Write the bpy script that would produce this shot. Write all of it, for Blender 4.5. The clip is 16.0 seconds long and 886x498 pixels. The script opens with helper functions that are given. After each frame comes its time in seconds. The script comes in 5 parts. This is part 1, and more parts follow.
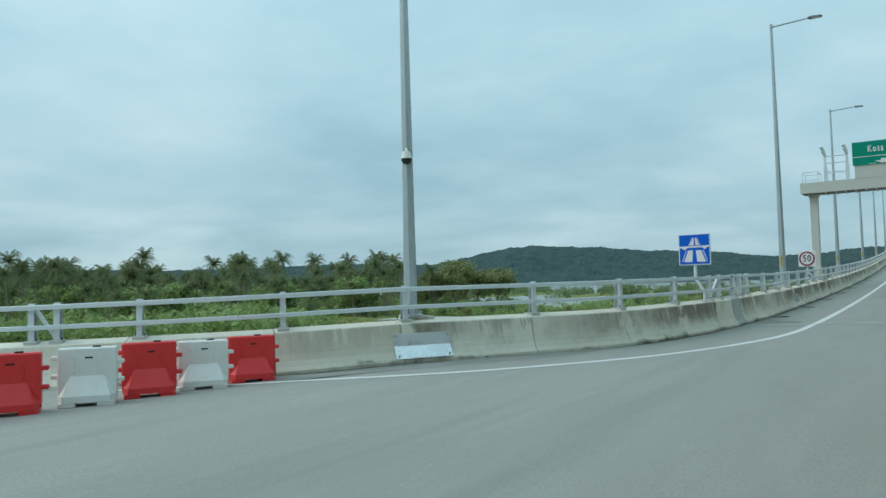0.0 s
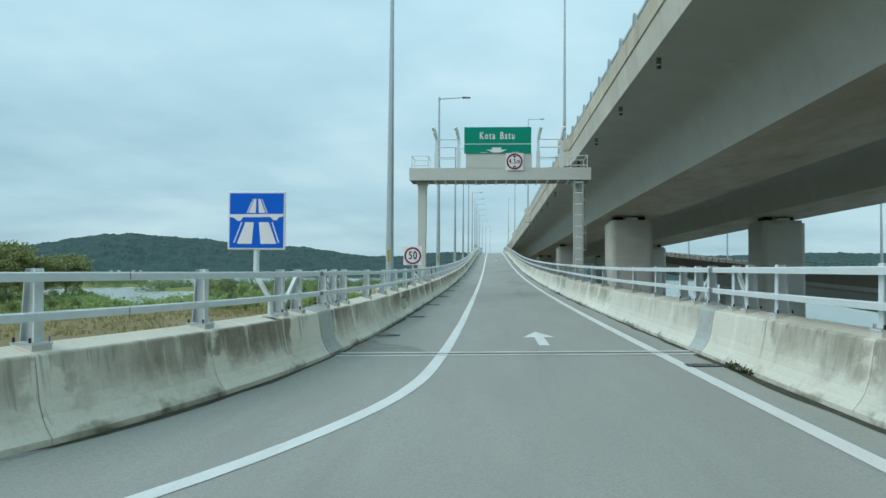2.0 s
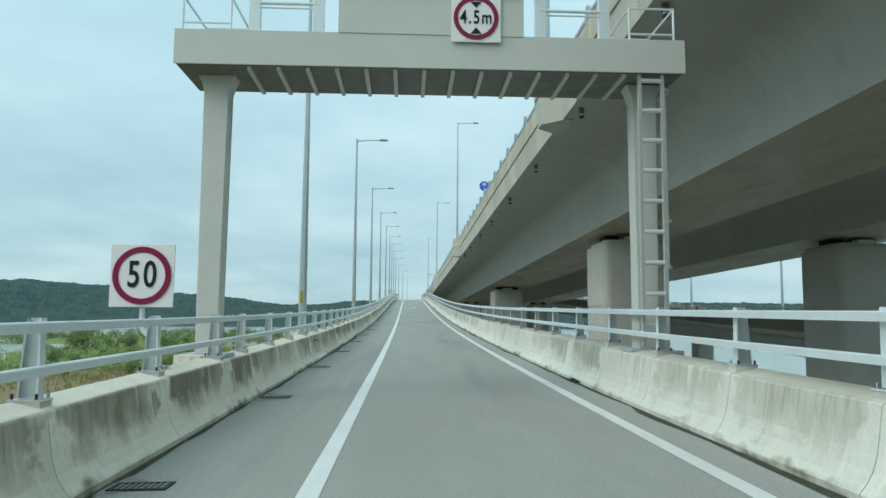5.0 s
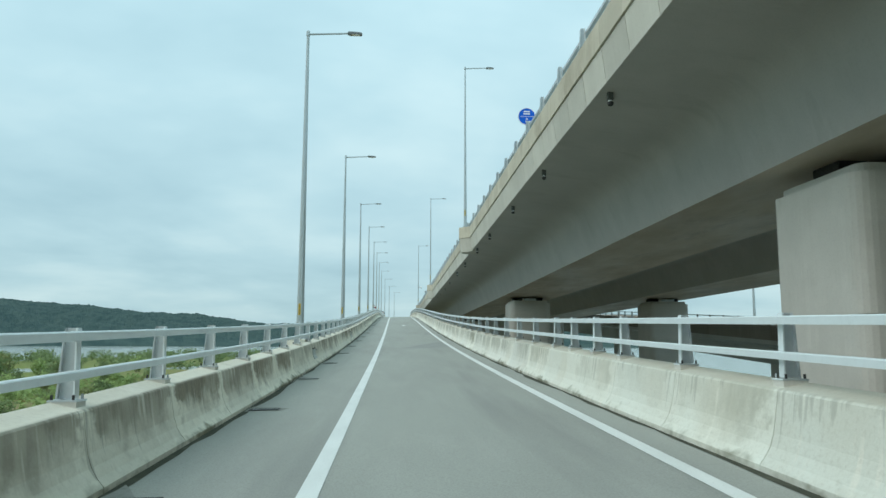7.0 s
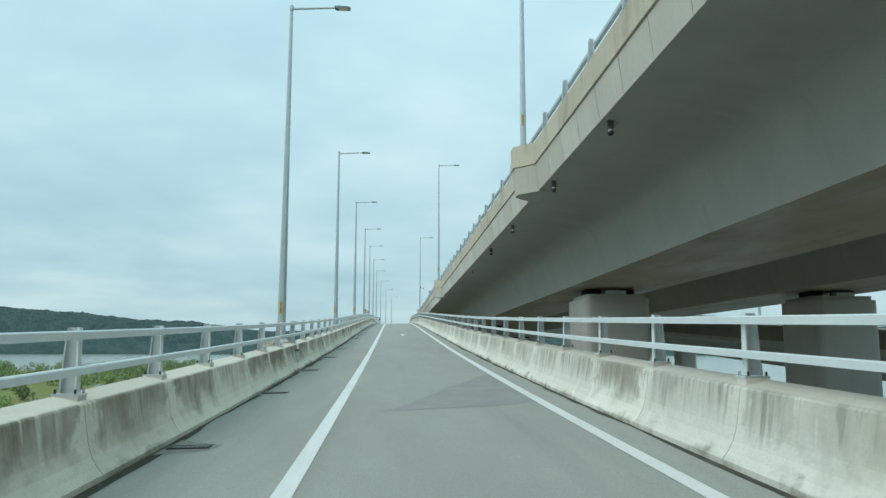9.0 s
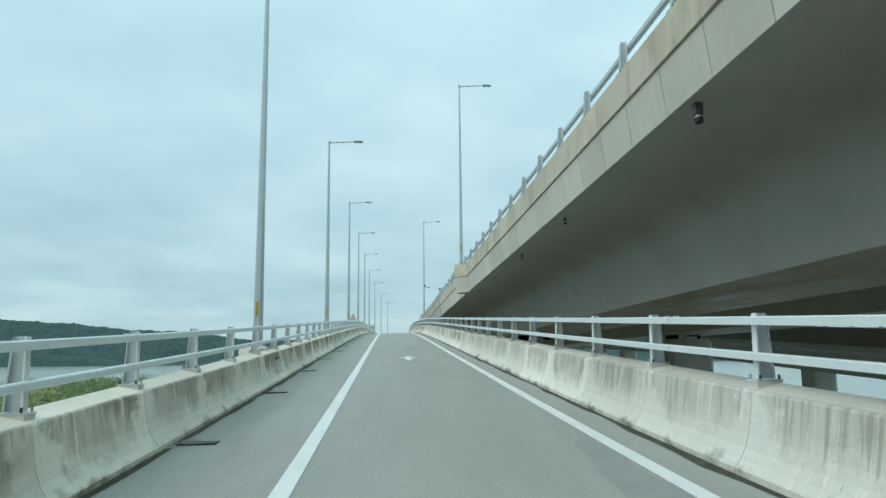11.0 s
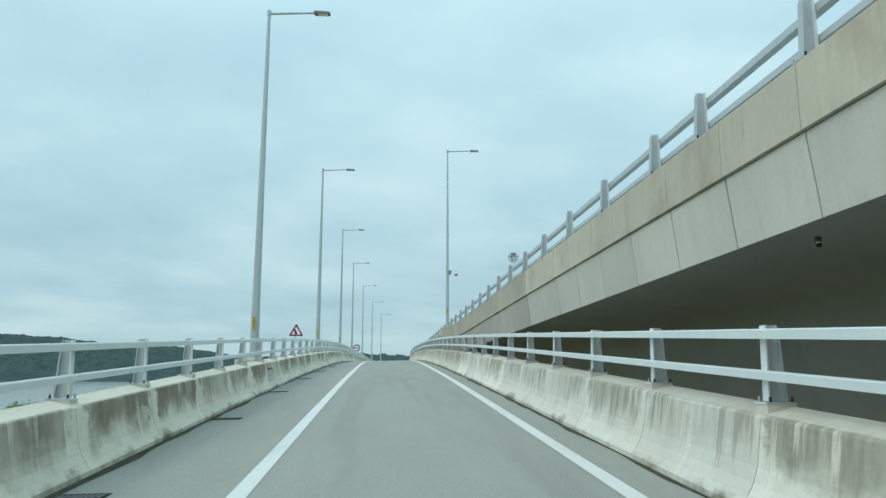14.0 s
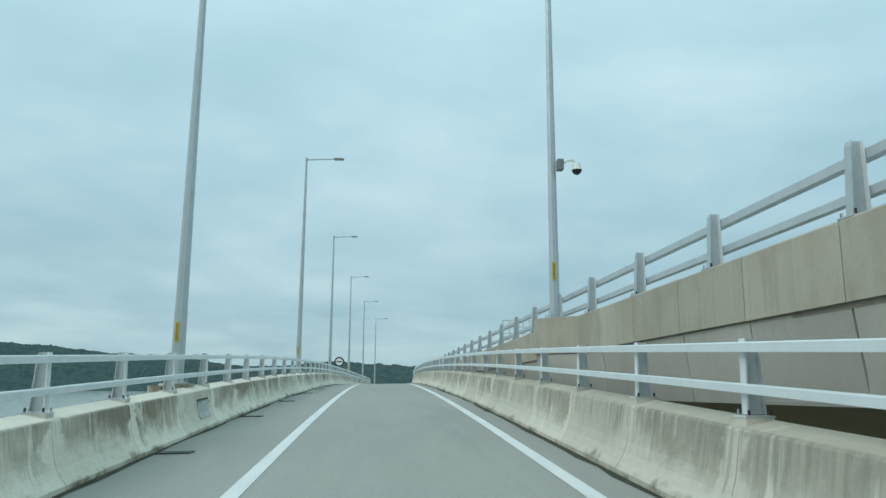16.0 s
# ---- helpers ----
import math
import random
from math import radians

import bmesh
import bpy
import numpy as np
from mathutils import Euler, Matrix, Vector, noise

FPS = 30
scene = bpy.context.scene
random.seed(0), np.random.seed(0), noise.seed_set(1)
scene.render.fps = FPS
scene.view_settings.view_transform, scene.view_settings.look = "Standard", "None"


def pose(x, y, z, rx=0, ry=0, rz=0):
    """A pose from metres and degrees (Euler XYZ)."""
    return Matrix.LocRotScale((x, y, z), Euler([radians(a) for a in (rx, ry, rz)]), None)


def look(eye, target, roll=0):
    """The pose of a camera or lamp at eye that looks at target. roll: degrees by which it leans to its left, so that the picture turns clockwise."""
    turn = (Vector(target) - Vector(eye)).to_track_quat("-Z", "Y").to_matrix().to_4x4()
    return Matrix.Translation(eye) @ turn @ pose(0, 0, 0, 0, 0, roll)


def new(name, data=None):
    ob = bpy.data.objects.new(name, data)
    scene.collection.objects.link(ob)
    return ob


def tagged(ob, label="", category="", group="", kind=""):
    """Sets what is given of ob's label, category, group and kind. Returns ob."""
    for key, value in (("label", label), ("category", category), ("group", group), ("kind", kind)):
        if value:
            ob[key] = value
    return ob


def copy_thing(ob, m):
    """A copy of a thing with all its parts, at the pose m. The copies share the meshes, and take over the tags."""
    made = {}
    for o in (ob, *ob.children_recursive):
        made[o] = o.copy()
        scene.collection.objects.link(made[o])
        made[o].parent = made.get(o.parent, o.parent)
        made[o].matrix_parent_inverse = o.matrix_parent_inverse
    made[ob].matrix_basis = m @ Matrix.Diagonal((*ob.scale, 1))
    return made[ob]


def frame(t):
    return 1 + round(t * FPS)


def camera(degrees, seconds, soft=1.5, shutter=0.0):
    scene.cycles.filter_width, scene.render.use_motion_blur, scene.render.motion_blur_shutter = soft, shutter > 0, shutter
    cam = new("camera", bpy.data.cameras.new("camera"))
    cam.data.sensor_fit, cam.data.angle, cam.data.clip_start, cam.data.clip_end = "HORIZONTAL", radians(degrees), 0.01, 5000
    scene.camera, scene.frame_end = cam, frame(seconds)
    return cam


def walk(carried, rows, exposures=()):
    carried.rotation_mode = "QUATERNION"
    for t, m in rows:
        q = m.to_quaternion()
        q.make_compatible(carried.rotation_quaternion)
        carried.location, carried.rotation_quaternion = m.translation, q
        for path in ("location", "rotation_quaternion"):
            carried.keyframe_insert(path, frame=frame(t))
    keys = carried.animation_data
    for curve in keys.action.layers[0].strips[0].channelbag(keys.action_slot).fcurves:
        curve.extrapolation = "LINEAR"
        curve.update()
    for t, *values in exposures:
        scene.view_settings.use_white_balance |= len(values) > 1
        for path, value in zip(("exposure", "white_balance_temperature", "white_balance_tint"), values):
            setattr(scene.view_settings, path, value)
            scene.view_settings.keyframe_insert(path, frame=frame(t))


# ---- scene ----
cam = camera(61.6, 16.0, soft=1.5)
PATH = [
    (0.0, pose(1.613, 2.965, 1.320, 92.853, 1.490, 33.319)),
    (0.5, pose(0.676, 5.038, 1.330, 92.290, 0.341, 21.404)),
    (0.7, pose(0.377, 5.887, 1.331, 92.331, 0.851, 16.480)),
    (1.0, pose(0.086, 7.182, 1.333, 92.111, -0.108, 11.201)),
    (1.5, pose(-0.170, 9.462, 1.349, 92.078, -0.286, 6.465)),
    (2.0, pose(-0.161, 12.047, 1.340, 92.120, -0.433, 3.610)),
    (2.5, pose(-0.192, 14.832, 1.356, 92.378, -0.439, 1.765)),
    (3.0, pose(-0.121, 17.968, 1.407, 92.711, -0.369, 0.168)),
    (3.5, pose(-0.158, 21.296, 1.468, 93.299, -0.449, -1.001)),
    (4.0, pose(-0.145, 24.903, 1.507, 94.251, -0.387, -1.862)),
    (4.2, pose(-0.125, 26.372, 1.520, 94.671, -0.388, -2.055)),
    (6.3, pose(-0.177, 43.630, 1.797, 97.095, -0.390, -3.594)),
    (6.5, pose(-0.187, 45.568, 1.836, 97.243, -0.292, -3.620)),
    (7.0, pose(-0.184, 50.528, 1.959, 97.347, -0.188, -3.761)),
    (7.5, pose(-0.100, 55.496, 2.094, 97.543, -0.201, -3.792)),
    (8.0, pose(-0.062, 60.740, 2.235, 97.597, -0.288, -3.814)),
    (8.5, pose(-0.047, 66.217, 2.402, 97.796, -0.221, -3.889)),
    (9.0, pose(-0.002, 72.000, 2.643, 97.909, -0.132, -3.914)),
    (9.5, pose(0.017, 77.800, 2.870, 98.066, 0.061, -3.896)),
    (9.7, pose(-0.009, 80.134, 2.958, 98.134, 0.261, -3.900)),
    (11.8, pose(0.130, 105.225, 4.161, 98.831, 0.350, -4.342)),
    (12.0, pose(0.168, 107.777, 4.260, 98.969, 0.152, -4.288)),
    (12.5, pose(0.242, 114.194, 4.622, 99.272, 0.018, -4.349)),
    (13.0, pose(0.273, 120.655, 5.025, 99.505, -0.009, -4.435)),
    (13.5, pose(0.246, 127.199, 5.411, 99.643, 0.042, -4.470)),
    (14.0, pose(0.368, 133.725, 5.791, 99.816, -0.118, -4.526)),
    (14.5, pose(0.314, 140.273, 6.141, 99.971, -0.163, -4.758)),
    (15.0, pose(0.306, 146.814, 6.496, 100.101, -0.276, -4.885)),
    (15.5, pose(0.371, 153.402, 6.841, 100.273, -0.352, -4.941)),
    (16.0, pose(0.486, 160.066, 7.172, 100.549, -0.335, -4.853)),
]
walk(cam, PATH, exposures=[(0.0, -0.13, 6300, 10), (0.6, -0.03, 6300, 10), (1.5, 0.01, 6300, 10), (3.5, 0.06, 6420, 10), (7.0, 0.08, 6600, 10), (12.5, 0.03, 6520, 10), (14.5, -0.02, 6540, 10), (16.0, -0.12, 6480, 10)])

# ---- light: an overcast sky and a very soft sun ----
world = bpy.data.worlds.new("overcast_sky")
scene.world = world
world.use_nodes = True
wt = world.node_tree
wn, wl = wt.nodes, wt.links


def wnode(kind, **values):
    n = wn.new(kind)
    for k, v in values.items():
        n.inputs[k].default_value = v
    return n


def wmath(op, a, b=None):
    n = wn.new("ShaderNodeMath")
    n.operation = op
    for i, v in enumerate((a, b)):
        if v is None:
            continue
        if isinstance(v, (int, float)):
            n.inputs[i].default_value = v
        else:
            wl.new(v, n.inputs[i])
    return n.outputs[0]


w_co = wn.new("ShaderNodeTexCoord")
w_sep = wn.new("ShaderNodeSeparateXYZ")
wl.new(w_co.outputs["Generated"], w_sep.inputs[0])
up = wmath("ADD", wmath("MAXIMUM", w_sep.outputs[2], 0.0), 0.16)
w_cb = wn.new("ShaderNodeCombineXYZ")
wl.new(wmath("DIVIDE", w_sep.outputs[0], up), w_cb.inputs[0])
wl.new(wmath("DIVIDE", w_sep.outputs[1], up), w_cb.inputs[1])
w_n1 = wnode("ShaderNodeTexNoise", Scale=0.6, Detail=5.0, Roughness=0.5, Distortion=0.4)
w_n2 = wnode("ShaderNodeTexNoise", Scale=2.0, Detail=4.0, Roughness=0.5)
for n in (w_n1, w_n2):
    wl.new(w_cb.outputs[0], n.inputs["Vector"])
cloud = wmath("ADD", wmath("MULTIPLY", w_n1.outputs[0], 0.75), wmath("MULTIPLY", w_n2.outputs[0], 0.25))
w_ramp = wn.new("ShaderNodeValToRGB")
wl.new(cloud, w_ramp.inputs[0])
w_ramp.color_ramp.elements[0].position, w_ramp.color_ramp.elements[0].color = 0.36, (0.385, 0.62, 0.71, 1)
w_ramp.color_ramp.elements[1].position, w_ramp.color_ramp.elements[1].color = 0.64, (0.65, 0.885, 0.935, 1)
e = w_ramp.color_ramp.elements.new(0.5)
e.color = (0.50, 0.75, 0.83, 1)
# the cloud sheet brightens towards the zenith, as an overcast sky does
w_lift = wmath("ADD", wmath("MULTIPLY", wmath("MAXIMUM", w_sep.outputs[2], 0.0), 0.72), 0.83)
w_sc = wn.new("ShaderNodeVectorMath")
w_sc.operation = "SCALE"
wl.new(w_ramp.outputs[0], w_sc.inputs[0])
wl.new(w_lift, w_sc.inputs["Scale"])
w_sky = wn.new("ShaderNodeTexSky")
w_sky.sky_type = "NISHITA"
w_sky.sun_disc = False
w_sky.sun_elevation, w_sky.sun_rotation = radians(40), radians(239)
bg_sky = wnode("ShaderNodeBackground", Strength=0.1)
wl.new(w_sky.outputs[0], bg_sky.inputs[0])
bg_cloud = wn["Background"]
bg_cloud.inputs[1].default_value = 1.0
wl.new(w_sc.outputs[0], bg_cloud.inputs[0])
w_mix = wn.new("ShaderNodeMixShader")
w_mix.inputs[0].default_value = 0.9
wl.new(bg_sky.outputs[0], w_mix.inputs[1])
wl.new(bg_cloud.outputs[0], w_mix.inputs[2])
wl.new(w_mix.outputs[0], wn["World Output"].inputs[0])

sun_data = bpy.data.lights.new("sun", "SUN")
sun_data.energy, sun_data.angle, sun_data.color = 1.2, radians(40), (1.0, 0.93, 0.85)
sun = new("sun", sun_data)
sun.matrix_world = look((-66, -20, 66), (0, 20, 0))


# ---- materials ----
class Mat:
    """A small builder of node materials in world metres."""

    def __init__(self, name, colour, rough=0.7, metal=0.0, spec=0.5):
        self.m = bpy.data.materials.new(name)
        self.m.use_nodes = True
        self.t = self.m.node_tree
        self.b = self.t.nodes["Principled BSDF"]
        self.b.inputs["Base Color"].default_value = (*colour, 1)
        self.b.inputs["Roughness"].default_value = rough
        self.b.inputs["Metallic"].default_value = metal
        self.b.inputs["Specular IOR Level"].default_value = spec
        self.colour = None
        self.base = colour
        self.height = None

    def node(self, kind, **values):
        n = self.t.nodes.new(kind)
        for k, v in values.items():
            n.inputs[k].default_value = v
        return n

    def place(self, scale):
        g = self.node("ShaderNodeNewGeometry")
        v = self.node("ShaderNodeVectorMath")
        v.operation = "MULTIPLY"
        self.t.links.new(g.outputs["Position"], v.inputs[0])
        v.inputs[1].default_value = scale
        return v.outputs[0]

    def noise(self, scale, detail=4.0, rough=0.6, lo=0.35, hi=0.65, dist=0.0):
        n = self.node("ShaderNodeTexNoise", Scale=1.0, Detail=detail, Roughness=rough, Distortion=dist)
        self.t.links.new(self.place(scale if isinstance(scale, tuple) else (scale,) * 3), n.inputs["Vector"])
        r = self.node("ShaderNodeMapRange")
        r.inputs["From Min"].default_value, r.inputs["From Max"].default_value = lo, hi
        self.t.links.new(n.outputs[0], r.inputs["Value"])
        return r.outputs[0]

    def drips(self, fine, coarse, f0, f1, c0, c1):
        """Narrow vertical runs inside larger patches."""
        mul = self.node("ShaderNodeMath")
        mul.operation = "MULTIPLY"
        self.t.links.new(self.noise(fine, 3, 0.55, f0, f1), mul.inputs[0])
        self.t.links.new(self.noise(coarse, 4, 0.6, c0, c1), mul.inputs[1])
        return mul.outputs[0]

    def blend(self, fac, colour, amount=1.0):
        mul = self.node("ShaderNodeMath")
        mul.operation = "MULTIPLY"
        self.t.links.new(fac, mul.inputs[0])
        mul.inputs[1].default_value = amount
        mix = self.node("ShaderNodeMix")
        mix.data_type = "RGBA"
        self.t.links.new(mul.outputs[0], mix.inputs[0])
        if self.colour is None:
            mix.inputs[6].default_value = (*self.base, 1)
        else:
            self.t.links.new(self.colour, mix.inputs[6])
        mix.inputs[7].default_value = (*colour, 1)
        self.colour = mix.outputs[2]
        self.t.links.new(self.colour, self.b.inputs["Base Color"])
        return self

    def vary(self, amount=0.15):
        """Lighter and darker from object to object."""
        o = self.node("ShaderNodeObjectInfo")
        h = self.node("ShaderNodeHueSaturation")
        r = self.node("ShaderNodeMapRange")
        r.inputs["To Min"].default_value, r.inputs["To Max"].default_value = 1 - amount, 1 + amount
        self.t.links.new(o.outputs["Random"], r.inputs["Value"])
        self.t.links.new(r.outputs[0], h.inputs["Value"])
        if self.colour is None:
            h.inputs["Color"].default_value = (*self.base, 1)
        else:
            self.t.links.new(self.colour, h.inputs["Color"])
        self.colour = h.outputs[0]
        self.t.links.new(self.colour, self.b.inputs["Base Color"])
        return self

    def islands(self, amount=0.3):
        """Lighter and darker from leaf to leaf."""
        g = self.node("ShaderNodeNewGeometry")
        h = self.node("ShaderNodeHueSaturation")
        r = self.node("ShaderNodeMapRange")
        r.inputs["To Min"].default_value, r.inputs["To Max"].default_value = 1 - amount, 1 + amount
        self.t.links.new(g.outputs["Random Per Island"], r.inputs["Value"])
        self.t.links.new(r.outputs[0], h.inputs["Value"])
        if self.colour is None:
            h.inputs["Color"].default_value = (*self.base, 1)
        else:
            self.t.links.new(self.colour, h.inputs["Color"])
        self.colour = h.outputs[0]
        self.t.links.new(self.colour, self.b.inputs["Base Color"])
        return self

    def bump(self, fac, strength=0.3, distance=0.01):
        b = self.node("ShaderNodeBump", Strength=strength, Distance=distance)
        self.t.links.new(fac, b.inputs["Height"])
        if self.height is not None:
            self.t.links.new(self.height, b.inputs["Normal"])
        self.height = b.outputs[0]
        self.t.links.new(self.height, self.b.inputs["Normal"])
        return self

    def gloss(self, fac, lo, hi):
        r = self.node("ShaderNodeMapRange")
        r.inputs["To Min"].default_value, r.inputs["To Max"].default_value = lo, hi
        self.t.links.new(fac, r.inputs["Value"])
        self.t.links.new(r.outputs[0], self.b.inputs["Roughness"])
        return self


a = Mat("asphalt", (0.37, 0.375, 0.335), 0.88, spec=0.3)
a.blend(a.noise((0.5, 0.12, 0.5), 4, lo=0.4, hi=0.65), (0.315, 0.315, 0.285), 0.6)
a.blend(a.noise((2.2, 0.35, 1.0), 5, lo=0.5, hi=0.72), (0.42, 0.42, 0.38), 0.45)
a.blend(a.noise(55, 3, lo=0.42, hi=0.72), (0.20, 0.20, 0.19), 0.5)
a.blend(a.noise((0.9, 0.05, 0.5), 3, lo=0.56, hi=0.7), (0.2, 0.2, 0.19), 0.35)
a.bump(a.noise(90, 2), 0.35, 0.004)
asphalt = a.m

a = Mat("damp_asphalt", (0.255, 0.26, 0.24), 0.8)
a.blend(a.noise(1.6, 4), (0.315, 0.32, 0.295), 0.7)
a.bump(a.noise(90, 2), 0.3, 0.003)
damp_asphalt = a.m

a = Mat("dirty_asphalt", (0.22, 0.22, 0.195), 0.85)
a.blend(a.noise(2.2, 4), (0.30, 0.30, 0.27), 0.8)
a.blend(a.noise(14, 4, lo=0.5, hi=0.7), (0.13, 0.13, 0.11), 0.5)
a.bump(a.noise(90, 2), 0.3, 0.003)
dirty_asphalt = a.m

a = Mat("road_paint", (0.74, 0.75, 0.72), 0.6)
a.blend(a.noise((3, 0.6, 3), 5, lo=0.45, hi=0.7), (0.60, 0.61, 0.58), 0.6)
a.blend(a.noise(40, 3, lo=0.6, hi=0.75), (0.36, 0.36, 0.34), 0.55)
road_paint = a.m


def concrete(name, base, streak, dirt, streaks, moss=0.0, blotch=0.0):
    a = Mat(name, base, 0.85, spec=0.3)
    a.blend(a.noise(0.5, 4, lo=0.35, hi=0.7), tuple(c * 0.82 for c in base), 0.7)
    a.blend(a.noise((0.45, 0.45, 0.9), 4, 0.6, lo=0.48, hi=0.66), streak, streaks * 0.55)
    a.blend(a.drips((0.2, 4.5, 0.12), (0.3, 0.8, 1.2), 0.50, 0.60, 0.44, 0.60), streak, streaks)
    a.blend(a.drips((0.3, 12, 0.25), (0.3, 1.1, 1.5), 0.50, 0.62, 0.50, 0.64), dirt, streaks)
    a.blend(a.drips((0.2, 7, 0.2), (0.3, 1.0, 0.9), 0.54, 0.62, 0.50, 0.60), tuple(min(0.8, c * 1.18) for c in base), streaks * 0.8)
    if blotch:
        a.blend(a.noise((0.4, 0.7, 0.55), 5, 0.65, lo=0.50, hi=0.66), streak, blotch)
        a.blend(a.noise((0.5, 1.6, 0.5), 4, 0.6, lo=0.58, hi=0.70), dirt, blotch * 0.6)
    if moss:
        a.blend(a.noise((1.2, 1.2, 2.2), 5, 0.7, lo=0.58, hi=0.72), (0.13, 0.13, 0.07), moss)
    a.blend(a.noise(22, 4, lo=0.5, hi=0.8), tuple(c * 0.7 for c in base), 0.4)
    a.vary(0.14 if moss else 0.08)
    a.bump(a.noise(30, 4), 0.1, 0.005)
    return a.m


def weathered_barrier(name, base, least, dark, algae=0.0, tone=(0.30, 0.262, 0.195), drip=1.0, top_shade=0.0):
    """Cast panels: grey-brown weathering down from the top, pale ribs at the joints, thin runs, moss at the foot."""
    a = Mat(name, base, 0.86, spec=0.3)
    uv = a.node("ShaderNodeUVMap")
    uv.uv_map = "panel"
    sep = a.node("ShaderNodeSeparateXYZ")
    a.t.links.new(uv.outputs[0], sep.inputs[0])

    def calc(op, p, q=None):
        n = a.node("ShaderNodeMath")
        n.operation = op
        for i, v in enumerate((p, q)):
            if v is None:
                continue
            if isinstance(v, (int, float)):
                n.inputs[i].default_value = v
            else:
                a.t.links.new(v, n.inputs[i])
        return n.outputs[0]

    def band(v, lo, hi):
        n = a.node("ShaderNodeMapRange")
        n.interpolation_type = "SMOOTHSTEP"
        n.inputs["From Min"].default_value, n.inputs["From Max"].default_value = lo, hi
        a.t.links.new(v, n.inputs["Value"])
        return n.outputs[0]

    wobble = calc("MULTIPLY", calc("SUBTRACT", a.noise((2.0, 2.0, 3.0), 4, 0.6, 0.3, 0.7), 0.5), 0.5)
    along, height = sep.outputs[0], sep.outputs[1]
    inside = calc("SUBTRACT", 1.25, calc("ABSOLUTE", calc("SUBTRACT", along, 1.25)))
    flare = calc("MULTIPLY", calc("SUBTRACT", 0.72, height), 0.35)
    rib = band(calc("SUBTRACT", calc("ADD", inside, wobble), flare), 0.06, 0.26)
    down = band(calc("ADD", height, calc("MULTIPLY", wobble, 0.6)), 0.12, 0.56)
    patch = a.noise((0.25, 0.3, 0.5), 4, 0.6, 0.34, 0.58)
    a.blend(a.noise(0.7, 4, lo=0.35, hi=0.7), (0.62, 0.59, 0.49), 0.7)
    face = calc("SUBTRACT", 1.0, band(height, 0.660, 0.672))
    panel = a.node("ShaderNodeObjectInfo")
    share = band(panel.outputs["Random"], 0.15, 0.8)
    stain = calc("MULTIPLY", calc("MULTIPLY", rib, down), calc("MULTIPLY", calc("ADD", patch, 0.25), calc("ADD", calc("MULTIPLY", share, 1.0 - least), least)))
    stain = calc("MULTIPLY", stain, calc("ADD", calc("MULTIPLY", face, 0.85), 0.15))
    a.blend(stain, tuple(c * dark for c in tone), 0.92)
    a.blend(calc("MULTIPLY", stain, a.noise((6, 6, 1.0), 3, 0.55, 0.45, 0.62)), tuple(c * 0.6 * dark for c in tone), 0.75 * drip)
    reach = calc("MULTIPLY", a.noise((4, 7, 0.05), 3, 0.6, 0.42, 0.70), a.noise((0.3, 0.55, 0.2), 3, 0.5, 0.44, 0.58))
    runs = band(calc("SUBTRACT", height, calc("SUBTRACT", 0.66, calc("MULTIPLY", reach, 0.62))), 0.0, 0.10)
    a.blend(calc("MULTIPLY", calc("MULTIPLY", runs, face), a.noise((6, 15, 0.25), 3, 0.5, 0.44, 0.60)), (0.21, 0.20, 0.16), 0.75 * drip)
    pale = calc("MULTIPLY", a.noise((4, 8, 0.3), 3, 0.5, 0.56, 0.64), a.noise((0.4, 1.2, 1.0), 4, 0.6, 0.48, 0.6))
    a.blend(pale, (0.78, 0.75, 0.65), 0.7)
    if top_shade:
        # an ochre tint on the top, heavier in places; the viaduct's shade is painted in
        a.blend(calc("MULTIPLY", band(height, 0.652, 0.668), calc("ADD", calc("MULTIPLY", a.noise((0.8, 0.9, 0.8), 4, 0.6, 0.38, 0.62), 0.6), 0.4)), (0.42, 0.375, 0.285), top_shade)
    else:
        # a paler top
        a.blend(band(height, 0.652, 0.668), (0.80, 0.775, 0.68), 0.45)
    if algae:
        # grey-green algae in upright bars between the ribs, from the arris to half height
        bars = calc("MULTIPLY", a.noise((6, 13, 0.12), 4, 0.6, 0.44, 0.60), a.noise((0.4, 0.7, 0.3), 3, 0.5, 0.42, 0.56))
        depth = band(calc("ADD", height, calc("MULTIPLY", a.noise((4, 9, 0.05), 3, 0.5, 0.3, 0.7), 0.34)), 0.44, 0.70)
        a.blend(calc("MULTIPLY", calc("MULTIPLY", bars, depth), calc("MULTIPLY", face, band(inside, 0.10, 0.30))), (0.235, 0.24, 0.19), algae)
    foot = calc("SUBTRACT", 1.0, band(calc("ADD", height, calc("MULTIPLY", wobble, 0.35)), 0.02, 0.11))
    a.blend(calc("MULTIPLY", foot, a.noise((1.0, 0.7, 1.0), 4, 0.65, 0.47, 0.62)), (0.12, 0.115, 0.06), 0.85)
    a.blend(a.noise((1.2, 1.2, 2.4), 5, 0.7, lo=0.60, hi=0.80), (0.18, 0.17, 0.11), 0.4)
    a.blend(a.noise(24, 4, lo=0.5, hi=0.8), (0.45, 0.42, 0.34), 0.4)
    a.vary(0.10)
    a.bump(a.noise(30, 4), 0.2, 0.006)
    a.bump(a.noise((1.5, 1.5, 3), 3), 0.15, 0.02)
    return a.m


